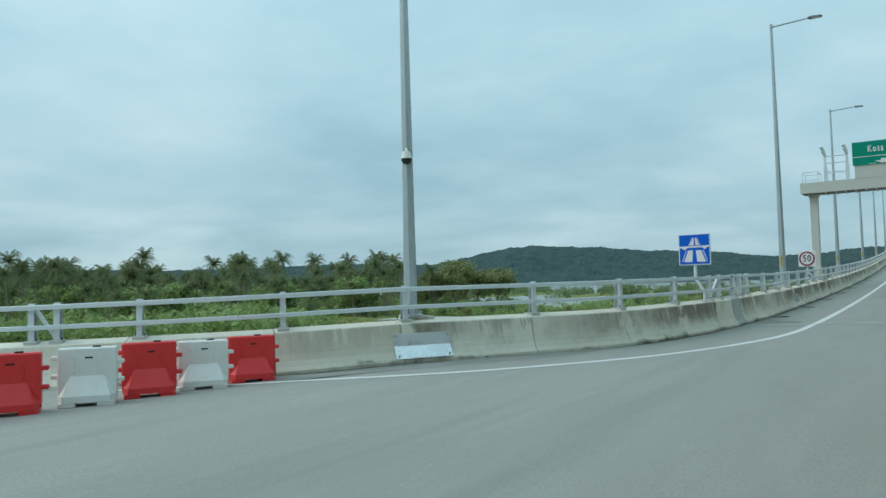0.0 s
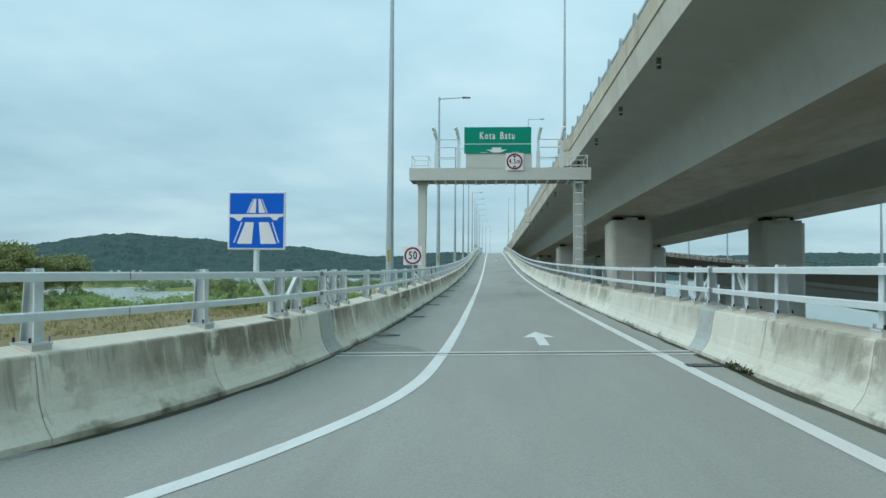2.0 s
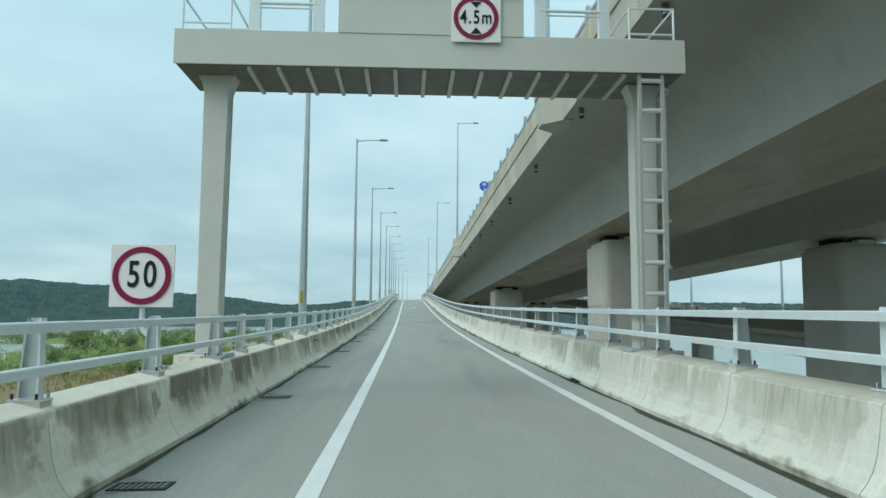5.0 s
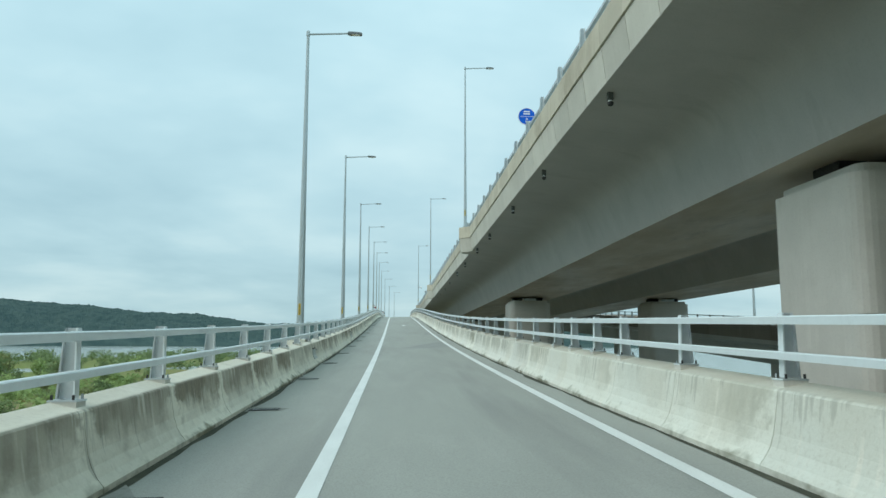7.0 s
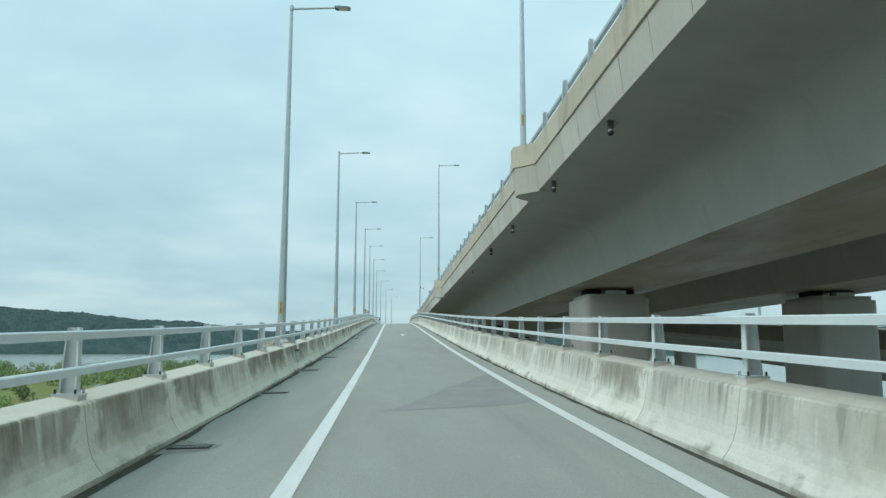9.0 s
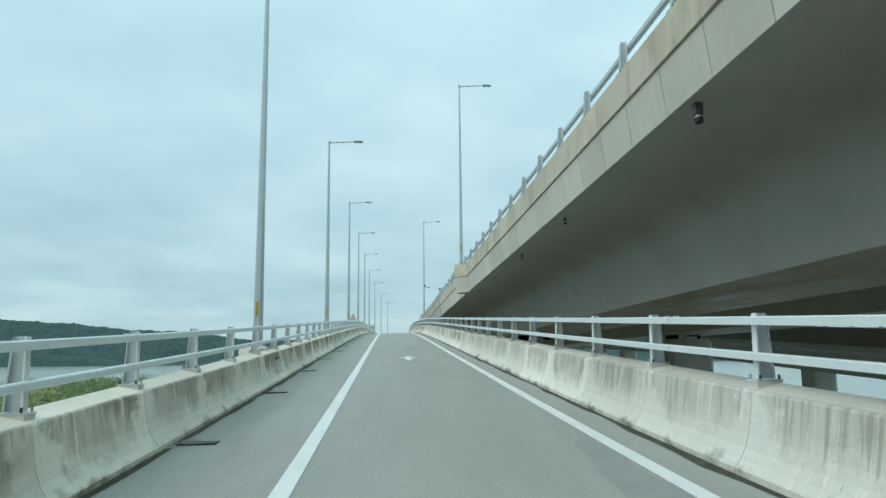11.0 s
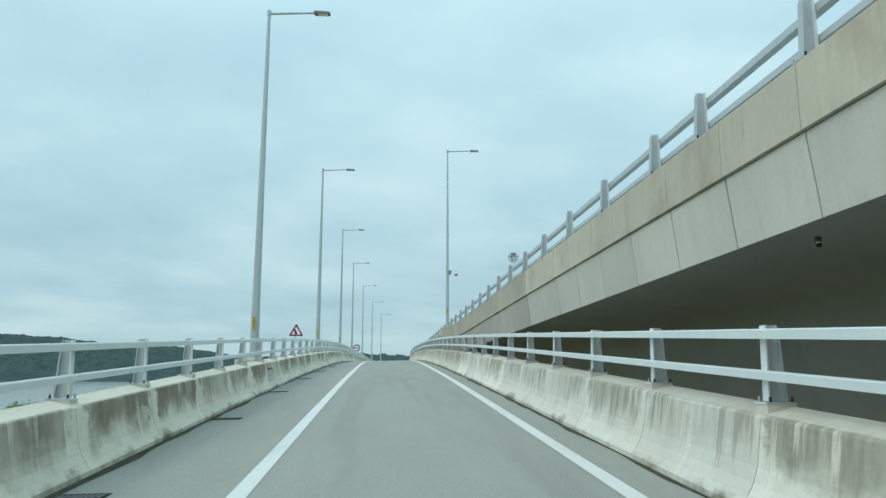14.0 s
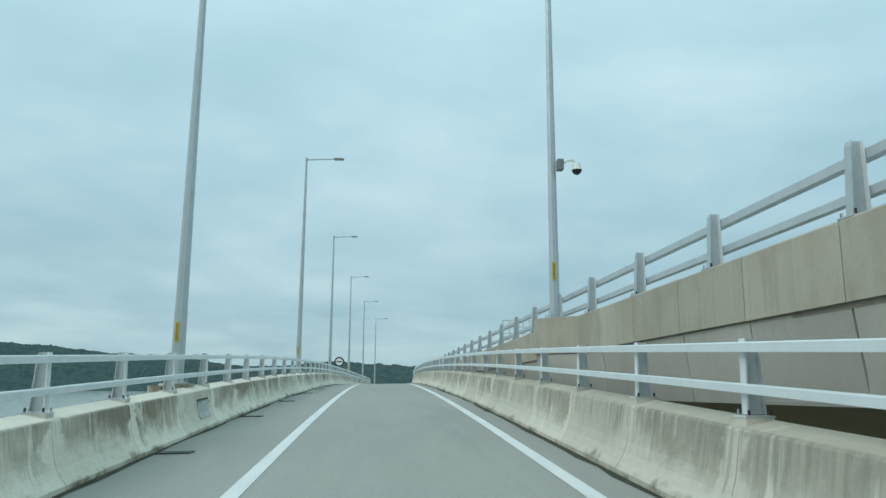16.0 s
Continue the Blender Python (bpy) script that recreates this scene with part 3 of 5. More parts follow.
def build_hills():
    cx, cy = 0.0, 60.0
    verts, faces = [], []
    rings = 64
    angles = [-180 + 0.5 * i for i in range(280)] + [-40 + 0.075 * i for i in range(1334)] + [60 + 0.5 * i for i in range(241)]
    n = len(angles) - 1
    for ang in angles:
        top = np.interp(ang, [s[0] for s in SKYLINE], [s[1] for s in SKYLINE])
        a = radians(ang)
        for j in range(rings):
            f = j / (rings - 1)
            rad = 1700 + 520 * f
            x, y = cx - rad * math.sin(a), cy + rad * math.cos(a)
            crest = 2100 * math.tan(radians(float(top)))
            shape = math.sin(min(1.0, f * 1.12) * math.pi / 2) ** 0.8
            lump = 5.5 * noise.noise((x * 0.028, y * 0.028, 0)) + 3.6 * noise.noise((x * 0.1, y * 0.1, 4)) + 3.4 * abs(noise.noise((x * 0.23, y * 0.23, 9))) + 1.6 * noise.noise((x * 0.6, y * 0.6, 2))
            z = -6 + (crest + 4) * shape * (0.90 + 0.10 * noise.noise((x * 0.004, y * 0.004, f * 2))) + lump * min(1, f * 6)
            verts.append((x, y, z if f > 0 else -6))
    for i in range(n):
        for j in range(rings - 1):
            a0 = i * rings + j
            faces.append((a0, a0 + 1, a0 + rings + 1, a0 + rings))
    ob = part("far_hills", mesh_of("far_hills", verts, faces, hazy_hill_woods))
    tagged(ob, "wooded hills beyond the water, tinted blue-green for haze", "hills", kind="stuff")


build_hills()

# ---- the ramp ----
def build_road():
    ys = [-40, -30, -20, -12, -6, -2, 2, 4.6] + steps(5.4, 30, 0.8) + steps(32, END_Y, 2.0)
    cols = 12
    verts, faces = [], []
    for y in ys:
        xl = left_x(y) if y >= 4.6 else -15.5
        xr = right_x(y) if y >= 12 else right_x(12)
        for i in range(cols + 1):
            x = xl + 0.02 - 0.04 + (xr + 0.04 - xl) * i / cols
            verts.append((x, y, road_z(x, y)))
    w = cols + 1
    for j in range(len(ys) - 1):
        for i in range(cols):
            faces.append((j * w + i, j * w + i + 1, (j + 1) * w + i + 1, (j + 1) * w + i))
    part("road", mesh_of("road", verts, faces, asphalt), kind="structure")


build_road()


def flat_band(name, fx, half, ys, lift, material):
    verts, faces = [], []
    for y in ys:
        p, n = frame_at(fx, y)
        for s in (-1, 1):
            q = p + n * (half * s)
            verts.append((q.x, q.y, road_z(q.x, q.y) + lift))
    for i in range(len(ys) - 1):
        faces.append((2 * i, 2 * i + 1, 2 * i + 3, 2 * i + 2))
    faces = [f[::-1] for f in faces]
    return mesh_of(name, verts, faces, material)


for nm, fx, y0 in (("edge_line_left", line_left_x, 9.4), ("edge_line_right", line_right_x, 2.0)):
    part(nm, flat_band(nm, fx, 0.085, steps(y0, 30, 0.5) + steps(32, END_Y - 1, 2), 0.005, road_paint), kind="structure")


def road_arrow(y0, x0):
    """A straight-ahead arrow painted on the lane."""
    shape = [(-0.09, 0), (0.09, 0), (0.09, 1.5), (0.30, 1.5), (0, 2.7), (-0.30, 1.5), (-0.09, 1.5)]
    verts = [(x0 + u, y0 + v, road_z(x0 + u, y0 + v) + 0.005) for u, v in shape]
    ob = part("lane_arrow", mesh_of("lane_arrow", verts, [(0, 1, 2, 6), (2, 3, 4), (2, 4, 6), (4, 5, 6)], road_paint))
    tagged(ob, "white painted lane arrow on grey asphalt", "road marking", "lane arrows", "structure")


road_arrow(24.9, 0.78)
road_arrow(120.2, 0.72)


def road_patch(name, outline, material, lift=0.004):
    verts = [(x, y, road_z(x, y) + lift) for x, y in outline]
    c = (sum(p[0] for p in outline) / len(outline), sum(p[1] for p in outline) / len(outline))
    verts.append((c[0], c[1], road_z(*c) + lift))
    k = len(outline)
    part(name, mesh_of(name, verts, [(i, (i + 1) % k, k) for i in range(k)], material), kind="structure")


def wavy(outline, amount, seed):
    out = []
    for i, p in enumerate(outline):
        q = outline[(i + 1) % len(outline)]
        for k in range(6):
            f = k / 6
            x, y = p[0] + (q[0] - p[0]) * f, p[1] + (q[1] - p[1]) * f
            out.append((x + amount * noise.noise((x * 1.3, y * 1.3, seed)), y + amount * 2 * noise.noise((x * 1.1, y * 1.1, seed + 5))))
    return out


road_patch("damp_patch", wavy([(-0.1, 83.2), (2.33, 84.0), (2.31, 90.2), (1.6, 88.0), (0.7, 85.6)], 0.12, 1), damp_asphalt)
road_patch("damp_patch", wavy([(1.75, 99.5), (2.3, 99.8), (2.3, 104.5), (1.9, 102.5)], 0.1, 7), damp_asphalt)

# damp, darker asphalt along the barrier at the mouth of the ramp
road_patch("damp_shoulder", wavy([(left_x(10.6) + 0.08, 10.6), (left_x(11.4) + 0.9, 11.0), (left_x(13.0) + 0.75, 12.9), (left_x(15.5) + 0.55, 15.4), (left_x(17.5) + 0.06, 17.5), (left_x(14.0) + 0.06, 14.0), (left_x(12.0) + 0.06, 12.0)], 0.09, 31), damp_asphalt, 0.0042)
road_patch("damp_shoulder", wavy([(left_x(24.4) + 0.08, 24.2), (-1.2, 24.1), (-1.5, 24.9), (left_x(26.0) + 0.3, 25.6), (left_x(26.5) + 0.05, 26.4)], 0.08, 37), dirty_asphalt, 0.0042)
# expansion joint across the carriageway: two pale nosings and a dark gap
NOSING = Mat("joint_nosing", (0.66, 0.66, 0.62), 0.75)
NOSING.blend(NOSING.noise((2, 6, 2), 4, lo=0.45, hi=0.65), (0.46, 0.46, 0.43), 0.8)


def cross_strip(name, yj, offset, width, lift, material):
    bm = bmesh.new()
    pts = [(left_x(yj) + 0.03 + (right_x(yj) - left_x(yj) - 0.06) * i / 8) for i in range(9)]
    for xa, xb in zip(pts, pts[1:]):
        vs = [bm.verts.new((x, yj + offset + s0 * width / 2, road_z(x, yj + offset + s0 * width / 2) + lift)) for x, s0 in ((xa, -1), (xb, -1), (xb, 1), (xa, 1))]
        bm.faces.new(vs)
    part(name, bm, material, kind="structure")


cross_strip("joint_nosing_near", 23.75, -0.19, 0.13, 0.0065, NOSING.m)
cross_strip("joint_nosing_far", 23.75, 0.19, 0.13, 0.0065, NOSING.m)
cross_strip("joint_filler", 23.75, 0.0, 0.25, 0.0045, damp_asphalt)
cross_strip("expansion_joint", 23.75, 0.0, 0.06, 0.0068, dark_iron)

# the dark seam of dirt along the foot of the barriers
a = Mat("gutter_dirt", (0.04, 0.042, 0.025), 0.95)
a.blend(a.noise(3, 4, lo=0.5, hi=0.75), (0.12, 0.115, 0.08), 0.7)
gutter_dirt = a.m


def dirt_seam(name, fx, side, y0, seed):
    ys = steps(y0, 260, 0.7)
    verts, faces = [], []
    for y in ys:
        p, n = frame_at(fx, y)
        wd = 0.085 + 0.07 * noise.noise((y * 0.35, seed, 0)) + 0.07 * noise.noise((y * 1.3, seed, 3))
        for o in (0.05, -max(0.02, wd)):
            q = p + n * (o * side)
            verts.append((q.x, q.y, road_z(q.x, q.y) + 0.004))
    for i in range(len(ys) - 1):
        f = (2 * i, 2 * i + 1, 2 * i + 3, 2 * i + 2)
        faces.append(f)
    part(name, mesh_of(name, verts, faces, gutter_dirt), kind="structure")


dirt_seam("gutter_left", left_x, 1, 11, 2.5)
dirt_seam("gutter_right", right_x, -1, 12, 8.5)

# girder under the ramp, and under the one on the far side of the viaduct
GIRDER = [(-0.02, -0.012), (0.5, -0.04), (0.52, -0.55), (-0.6, -0.85), (-1.1, -2.1), (-4.35, -2.1), (-4.85, -0.85), (-5.97, -0.55), (-5.96, -0.04), (-5.45, -0.012)]


part("ramp_girder", swept("ramp_girder", lambda y: -2.48 + bend(y), lambda x, y: profile(y) - 0.08, GIRDER, steps(24, END_Y, 6), 1, box_concrete), kind="structure")
part("far_ramp_girder", swept("far_ramp_girder", lambda y: mirror_x(y), lambda x, y: profile(y) + 0.02, GIRDER, steps(10, END_Y, 6), 1, box_concrete), kind="structure")
part("far_ramp_road", swept("far_ramp_road", lambda y: mirror_x(y), lambda x, y: profile(y) + 0.03, [(0.0, 0.0), (-5.45, 0.0), (-5.45, -0.03), (0.0, -0.03)], steps(10, END_Y, 6), 1, asphalt), kind="structure")

# ---- barriers along the ramp ----
def spaced(anchors):
    """Places between anchors, about 2.5 m apart."""
    out = [anchors[0]]
    for a0, b0 in zip(anchors, anchors[1:]):
        n = max(1, round((b0 - a0) / 2.5))
        out += [a0 + (b0 - a0) * i / n for i in range(1, n + 1)]
    return out


LEFT_POSTS = [8.88, 9.12, 9.92, 11.5, 13.3, 15.57, 17.65, 19.98, 22.15, 22.89, 24.27, 24.98, 25.8] + spaced([28.2, 35.5, 43.2, 44.9, 52.23, 61.65, 66.55, 78.94, 83.74, 91.1, 122.32, 134.25, 141.66, 160.72, 167.88, 179.37, 263.1])
RIGHT_POSTS = [-0.3, 2.1, 4.5, 6.9, 9.3, 11.7, 14.1, 16.5, 18.88, 21.3, 22.34, 22.91, 24.12, 24.87, 25.88] + spaced([27.9, 52.3, 61.85])[:-1] + [61.85, 63.4, 65.05] + spaced([66.6, 83.73, 91.26, 112.5, 120.15, 132.05, 141.75]) + [141.75 + 2.378 * k for k in range(1, 7)] + spaced([158.4, 173.0, 262.0])

BARRIER = [(0.0, -0.05), (0.0, 0.055), (0.055, 0.12), (0.105, 0.205), (0.14, 0.31), (0.165, 0.45), (0.195, 0.645), (0.212, 0.662), (0.47, 0.72), (0.50, 0.69), (0.52, -0.3), (0.1, -0.3)]


def barrier(name, fx, side, joints, skip=(), tall=None, pick=None):
    root = thing(name, "stained cast concrete road barrier in panels", "barrier", kind="structure")
    for y, e in zip(joints, joints[1:]):
        shape = [(o, z * tall(y) if z > 0 else z) for o, z in BARRIER]
        panel = swept("barrier_panel", fx, road_z, shape, steps(y + 0.006, e - 0.006, 0.5 if y < 32 else 1.7), side, pick(y))
        for corner in panel.uv_layers["panel"].data:
            corner.uv.y /= tall(y)
        part("barrier_panel", panel, parent=root)
    # bent steel sheets over the expansion gaps
    for s in skip:
        shape = [(o, z * tall(s) if z > 0 else z) for o, z in BARRIER]
        sheet = [(o - 0.012, z + (0.01 if o > 0.2 else 0)) for o, z in shape[1:9]] + [(o + 0.02, z - 0.03) for o, z in shape[1:9]][::-1]
        part("joint_cover", swept("joint_cover", fx, road_z, sheet, steps(s - 0.36, s + 0.36, 0.4), side, cover_grey), parent=root, label="smooth galvanised cover sheet over the joint")
    return root


LEFT_JOINTS = [4.6, 7.0] + [p - 0.12 for p in LEFT_POSTS[2:] if not 21.5 < p < 25.5] + [265.0 + 2.5 * k for k in range(27)]
RIGHT_JOINTS = [-6.0, -4.4] + [p - 0.12 for p in RIGHT_POSTS if not 21.0 < p < 25.5 and not 62.5 < p < 64.0] + [264.4 + 2.5 * k for k in range(27)]
barrier("barrier_wall_left", left_x, 1, sorted(LEFT_JOINTS + [23.75]), (23.75,), lambda y: float(np.interp(y, [10, 18, 26, 30], [1.0, 1.035, 1.03, 1.0])), lambda y: clean_concrete if y < 13 else stained_concrete)
barrier("barrier_wall_right", right_x, -1, sorted(RIGHT_JOINTS + [23.75]), (23.75,), lambda y: float(np.interp(y, [20, 32, 48], [1.015, 1.0, 1.06])), lambda y: mouth_concrete if y < 21.2 else barrier_concrete if y < 68 else streaked_concrete if y < 160 else darker_concrete)
far_wall = thing("barrier_wall_far", "concrete barrier of the opposite ramp, brown tone holds its shade", "barrier", kind="structure")
for y in steps(10, END_Y, 10)[:-1]:
    part("barrier_panel", swept("barrier_panel", mirror_x, lambda x, yy: profile(yy) + 0.06, BARRIER, steps(y + 0.01, y + 9.99, 5), 1, shaded_concrete), parent=far_wall)
    part("barrier_panel", swept("barrier_panel", lambda yy: mirror_x(yy) + 5.45, lambda x, yy: profile(yy) - 0.05, BARRIER, steps(y + 0.01, y + 9.99, 5), -1, shaded_concrete), parent=far_wall)


# ---- railings on the barriers ----
def post_mesh():
    """A tapered steel I-post on a base plate with bolts; the road lies to -x."""
    bm = bmesh.new()
    add_box(bm, (0, 0, 0.006), (0.24, 0.20, 0.014))
    add_box(bm, (0, 0, -0.038), (0.225, 0.19, 0.075))
    add_prism(bm, [(-0.075, 0.02), (-0.060, 0.02), (-0.050, 0.60), (-0.065, 0.60)], "y", -0.044, 0.044)
    add_prism(bm, [(0.065, 0.02), (0.080, 0.02), (0.045, 0.56), (0.030, 0.60)], "y", -0.044, 0.044)
    add_prism(bm, [(-0.060, 0.02), (0.065, 0.02), (0.030, 0.60), (-0.050, 0.60)], "y", -0.008, 0.008)
    for sx in (-0.085, 0.088):
        for sy in (-0.088, 0.088):
            add_tube(bm, (sx, sy, 0.015), (sx, sy, 0.055), 0.011, n=6)
    me = mesh_from("post", bm, dull_steel)
    me.materials.append(dark_iron)
    # paler steel for the road-side flange: the light on it is painted in
    me.materials.append(galvanised)
    me.materials.append(pier_concrete)
    for p in me.polygons:
        if p.center.z < -0.002 and abs(p.normal.z) < 0.9:
            p.material_index = 3
        elif abs(p.center.y) > 0.08 and p.center.z > 0.03:
            p.material_index = 1
        elif p.center.x < -0.045 and abs(p.center.y) < 0.05:
            p.material_index = 2
    return me


POST = post_mesh()
BOLT = mesh_from("bolt", tube_bm((0, 0, -0.004), (0, 0, 0.016), 0.013, n=6), dull_steel)
RAIL_TOP = [(0.24, 1.215), (0.24, 1.282), (0.25, 1.292), (0.325, 1.292), (0.335, 1.282), (0.335, 1.215)]
RAIL_MID = [(0.24, 0.905), (0.24, 0.965), (0.25, 0.975), (0.315, 0.975), (0.325, 0.965), (0.325, 0.905)]


def railing(name, fx, zf, side, posts, y0, y1, label, lift=0.0, cuts=(), length=10.0, mid=RAIL_MID, top=RAIL_TOP, base=0.72, off=0.38):
    root = thing(name, label, "railing", kind="structure")
    for y in posts:
        p, n = frame_at(fx, y)
        q = p + n * (off * side)
        ang = math.atan2(n.y * side, n.x * side)
        part("post", POST, parent=root, m=Matrix.Translation((q.x, q.y, zf(p.x, y) + base + lift)) @ Matrix.Rotation(ang, 4, "Z"))
    y = y0
    while y < y1 - 0.1:
        e = min(y + length, y1)
        for c in cuts:
            if y < c < e - 0.05:
                e = c
        for nm, pr in (("top_rail", top), ("middle_rail", mid)):
            pr2 = [(o, z + lift) for o, z in pr]
            g0, g1 = (0.11 if y in cuts else 0.011), (0.11 if e in cuts else 0.011)
            part(nm, swept(nm, fx, zf, pr2, steps(y + g0, e - g1, 0.5 if y < 30 else 1.25), side, galvanised), parent=root)
            wide = 0.13 if e in cuts else 0.012
            lo_o, hi_o = min(o for o, z in pr), max(o for o, z in pr)
            lo_z, hi_z = min(z for o, z in pr), max(z for o, z in pr)
            sl = [(lo_o + 0.008, lo_z + lift + 0.008), (lo_o + 0.008, hi_z + lift - 0.008), (hi_o - 0.008, hi_z + lift - 0.008), (hi_o - 0.008, lo_z + lift + 0.008)]
            part("rail_sleeve", swept("rail_sleeve", fx, zf, sl, [e - wide - 0.02, e + wide + 0.02], side, lamp_grey), parent=root, label="dark splice sleeve inside the rail")
            if nm == "top_rail" and e < 200:
                for dy in (-0.20, -0.10, 0.10, 0.20):
                    p, n = frame_at(fx, e + dy)
                    q = p + n * ((lo_o + hi_o) / 2 * side)
                    part("bolt", BOLT, parent=root, m=Matrix.Translation((q.x, q.y, zf(p.x, e + dy) + hi_z + lift)))
        y = e
    return root




def left_z(x, y):
    return road_z(x, y) + float(np.interp(y, [10, 18, 26, 30], [0.0, 0.028, 0.025, 0.0]))


def right_z(x, y):
    return road_z(x, y) + float(np.interp(y, [20, 32, 48], [-0.035, -0.045, 0.0]))


rail_left = railing("railing_left", left_x, left_z, 1, LEFT_POSTS, 8.6, 262, "two-rail galvanised steel railing on the barrier", cuts=(23.75,))
rail_right = railing("railing_right", right_x, right_z, -1, RIGHT_POSTS, -4, 262, "two-rail galvanised steel railing on the barrier", lift=0.055, cuts=(23.75,))
railing("railing_far", mirror_x, lambda x, y: profile(y) + 0.06, 1, [20 + 2.5 * i for i in range(76)], 18, 210, "two-rail steel railing of the opposite ramp", length=20)


def brace(fx, side, ya, yb, root):
    """A diagonal strut between two posts at an expansion gap."""
    p0, n0 = frame_at(fx, ya)
    p1, n1 = frame_at(fx, yb)
    a0, b0 = p0 + n0 * (0.38 * side), p1 + n1 * (0.38 * side)
    part("brace", tube_bm((a0.x, a0.y, road_z(p0.x, ya) + 1.24), (b0.x, b0.y, road_z(p1.x, yb) + 0.76), 0.035, n=4), galvanised, root)


brace(left_x, 1, 22.87, 22.2, rail_left)
brace(left_x, 1, 24.3, 24.95, rail_left)
brace(left_x, 1, 8.9, 9.1, rail_left)
brace(right_x, -1, 22.89, 22.4, rail_right)
brace(right_x, -1, 24.15, 24.83, rail_right)


# ---- street lamps ----
def lamp_model(label, group, arm=1.74, height=9.95, slim=1.0):
    root = thing("street_lamp", label, "street lamp", group=group)
    bm = bmesh.new()
    add_tube(bm, (0, 0, 0.03), (0, 0, 1.3), 0.119 * slim, 0.116 * slim, 8)
    add_tube(bm, (0, 0, 1.3), (0, 0, height + 0.05), 0.111 * slim, 0.046 * slim, 8)
    part("pole", bm, pole_steel, root)
    bm = box_bm((0, 0, 0.015), (0.36, 0.36, 0.03), 0.006)
    for sx in (-0.14, 0.14):
        for sy in (-0.14, 0.14):
            add_tube(bm, (sx, sy, 0.03), (sx, sy, 0.10), 0.016, n=6)
    part("base_plate", bm, dull_steel, root)
    for k in range(4):
        bm = bmesh.new()
        ang = k * math.pi / 2 + math.pi / 4
        c, s = math.cos(ang), math.sin(ang)
        vs = [bm.verts.new((c * r - s * o, s * r + c * o, z)) for r, o, z in ((0.11, -0.006, 0.03), (0.17, -0.006, 0.03), (0.115, -0.006, 0.19), (0.11, 0.006, 0.03), (0.17, 0.006, 0.03), (0.115, 0.006, 0.19))]
        for f in ((0, 1, 2), (5, 4, 3), (0, 3, 4, 1), (1, 4, 5, 2), (2, 5, 3, 0)):
            bm.faces.new([vs[i] for i in f])
        part("gusset", bm, pole_steel, root)
    bm = bmesh.new()
    add_tube(bm, (0, 0, height - 0.06), (arm * 0.80, 0, height + 0.02), 0.034, 0.026, 8)
    add_tube(bm, (0, 0, height - 0.12), (0, 0, height + 0.03), 0.06, 0.06, 8)
    part("arm", bm, pole_steel, root)
    bm = bmesh.new()
    add_prism(bm, [(arm * 0.74, height + 0.0), (arm * 0.78, height - 0.03), (arm, height - 0.02), (arm + 0.02, height + 0.01), (arm * 0.97, height + 0.035), (arm * 0.80, height + 0.05), (arm * 0.74, height + 0.04)], "y", -0.10, 0.10)
    head = part("lamp_head", bm, lamp_grey, root, "flat grey lamp head")
    part("lens", box_bm((arm * 0.89, 0, height - 0.031), (arm * 0.16, 0.16, 0.012)), white_plastic, head)
    tag = part("label_strip", box_bm((-0.022, -0.118 * slim, 0.92), (0.072, 0.012, 0.36), 0.003), yellow_film, root, "yellow upright label strip")
    mark = mesh_from("print_bar", box_bm((0, 0, 0), (0.030, 0.006, 0.014)), sign_black)
    for k in range(7):
        part("print_bar", mark, parent=tag, m=Matrix.Translation((-0.022, -0.118 * slim - 0.007, 0.79 + 0.043 * k)))
    return root


PEDESTAL = mesh_from("pedestal", box_bm((0, 0, 0.02), (0.50, 0.50, 0.07), 0.015), barrier_concrete)


def pilaster(fx, side, y):
    """The barrier swells outwards to carry a pole."""
    p, n = frame_at(fx, y)
    bm = prism_bm([(0.47, -0.85), (1.02, -0.48), (1.02, 0.48), (0.47, 0.85)], "z", -0.6, 0.735)
    ang = math.atan2(n.y * side, n.x * side)
    m = Matrix.Translation((p.x, p.y, road_z(p.x, y))) @ Matrix.Rotation(ang, 4, "Z")
    part("pole_bracket", bm, barrier_concrete, m=m, kind="structure")
    part("pedestal", PEDESTAL, m=m @ Matrix.Translation((0.66, 0, 0.72)), kind="structure")
    return m


lamp = lamp_model("tall galvanised street lamp with a single arm", "street lamps along the ramp")
first = True
LAMP_OUT = {33.43: 0.58, 53.5: 0.58, 73.95: 0.61, 93.4: 0.64, 133.6: 0.62, 154.15: 0.615}
LAMP_Y = [33.43, 53.5, 73.95, 93.4, 113.9, 133.6, 154.15, 174.0, 194.3, 214.2, 234.5, 254.5, 274.6]
for y in LAMP_Y:
    m = pilaster(left_x, 1, y)
    base = m @ Vector((LAMP_OUT.get(y, 0.665), 0, 0.775))
    if first:
        lamp.matrix_basis = Matrix.Translation(base)
        first = False
    else:
        copy_thing(lamp, Matrix.Translation(base) @ Matrix.Rotation(radians(random.uniform(-1.5, 1.5)), 4, "Z"))
m = pilaster(left_x, 1, 13.6)
base = m @ Vector((0.78, 0.05, 0.775))
cctv_lamp = copy_thing(lamp, Matrix.Translation(base) @ Matrix.Rotation(radians(-38), 4, "Z"))
cctv_lamp["label"] = "tall galvanised street lamp that carries a camera"
for strip in [o for o in cctv_lamp.children if o.name.startswith("label_strip")]:
    for o in (*strip.children, strip):
        bpy.data.objects.remove(o)
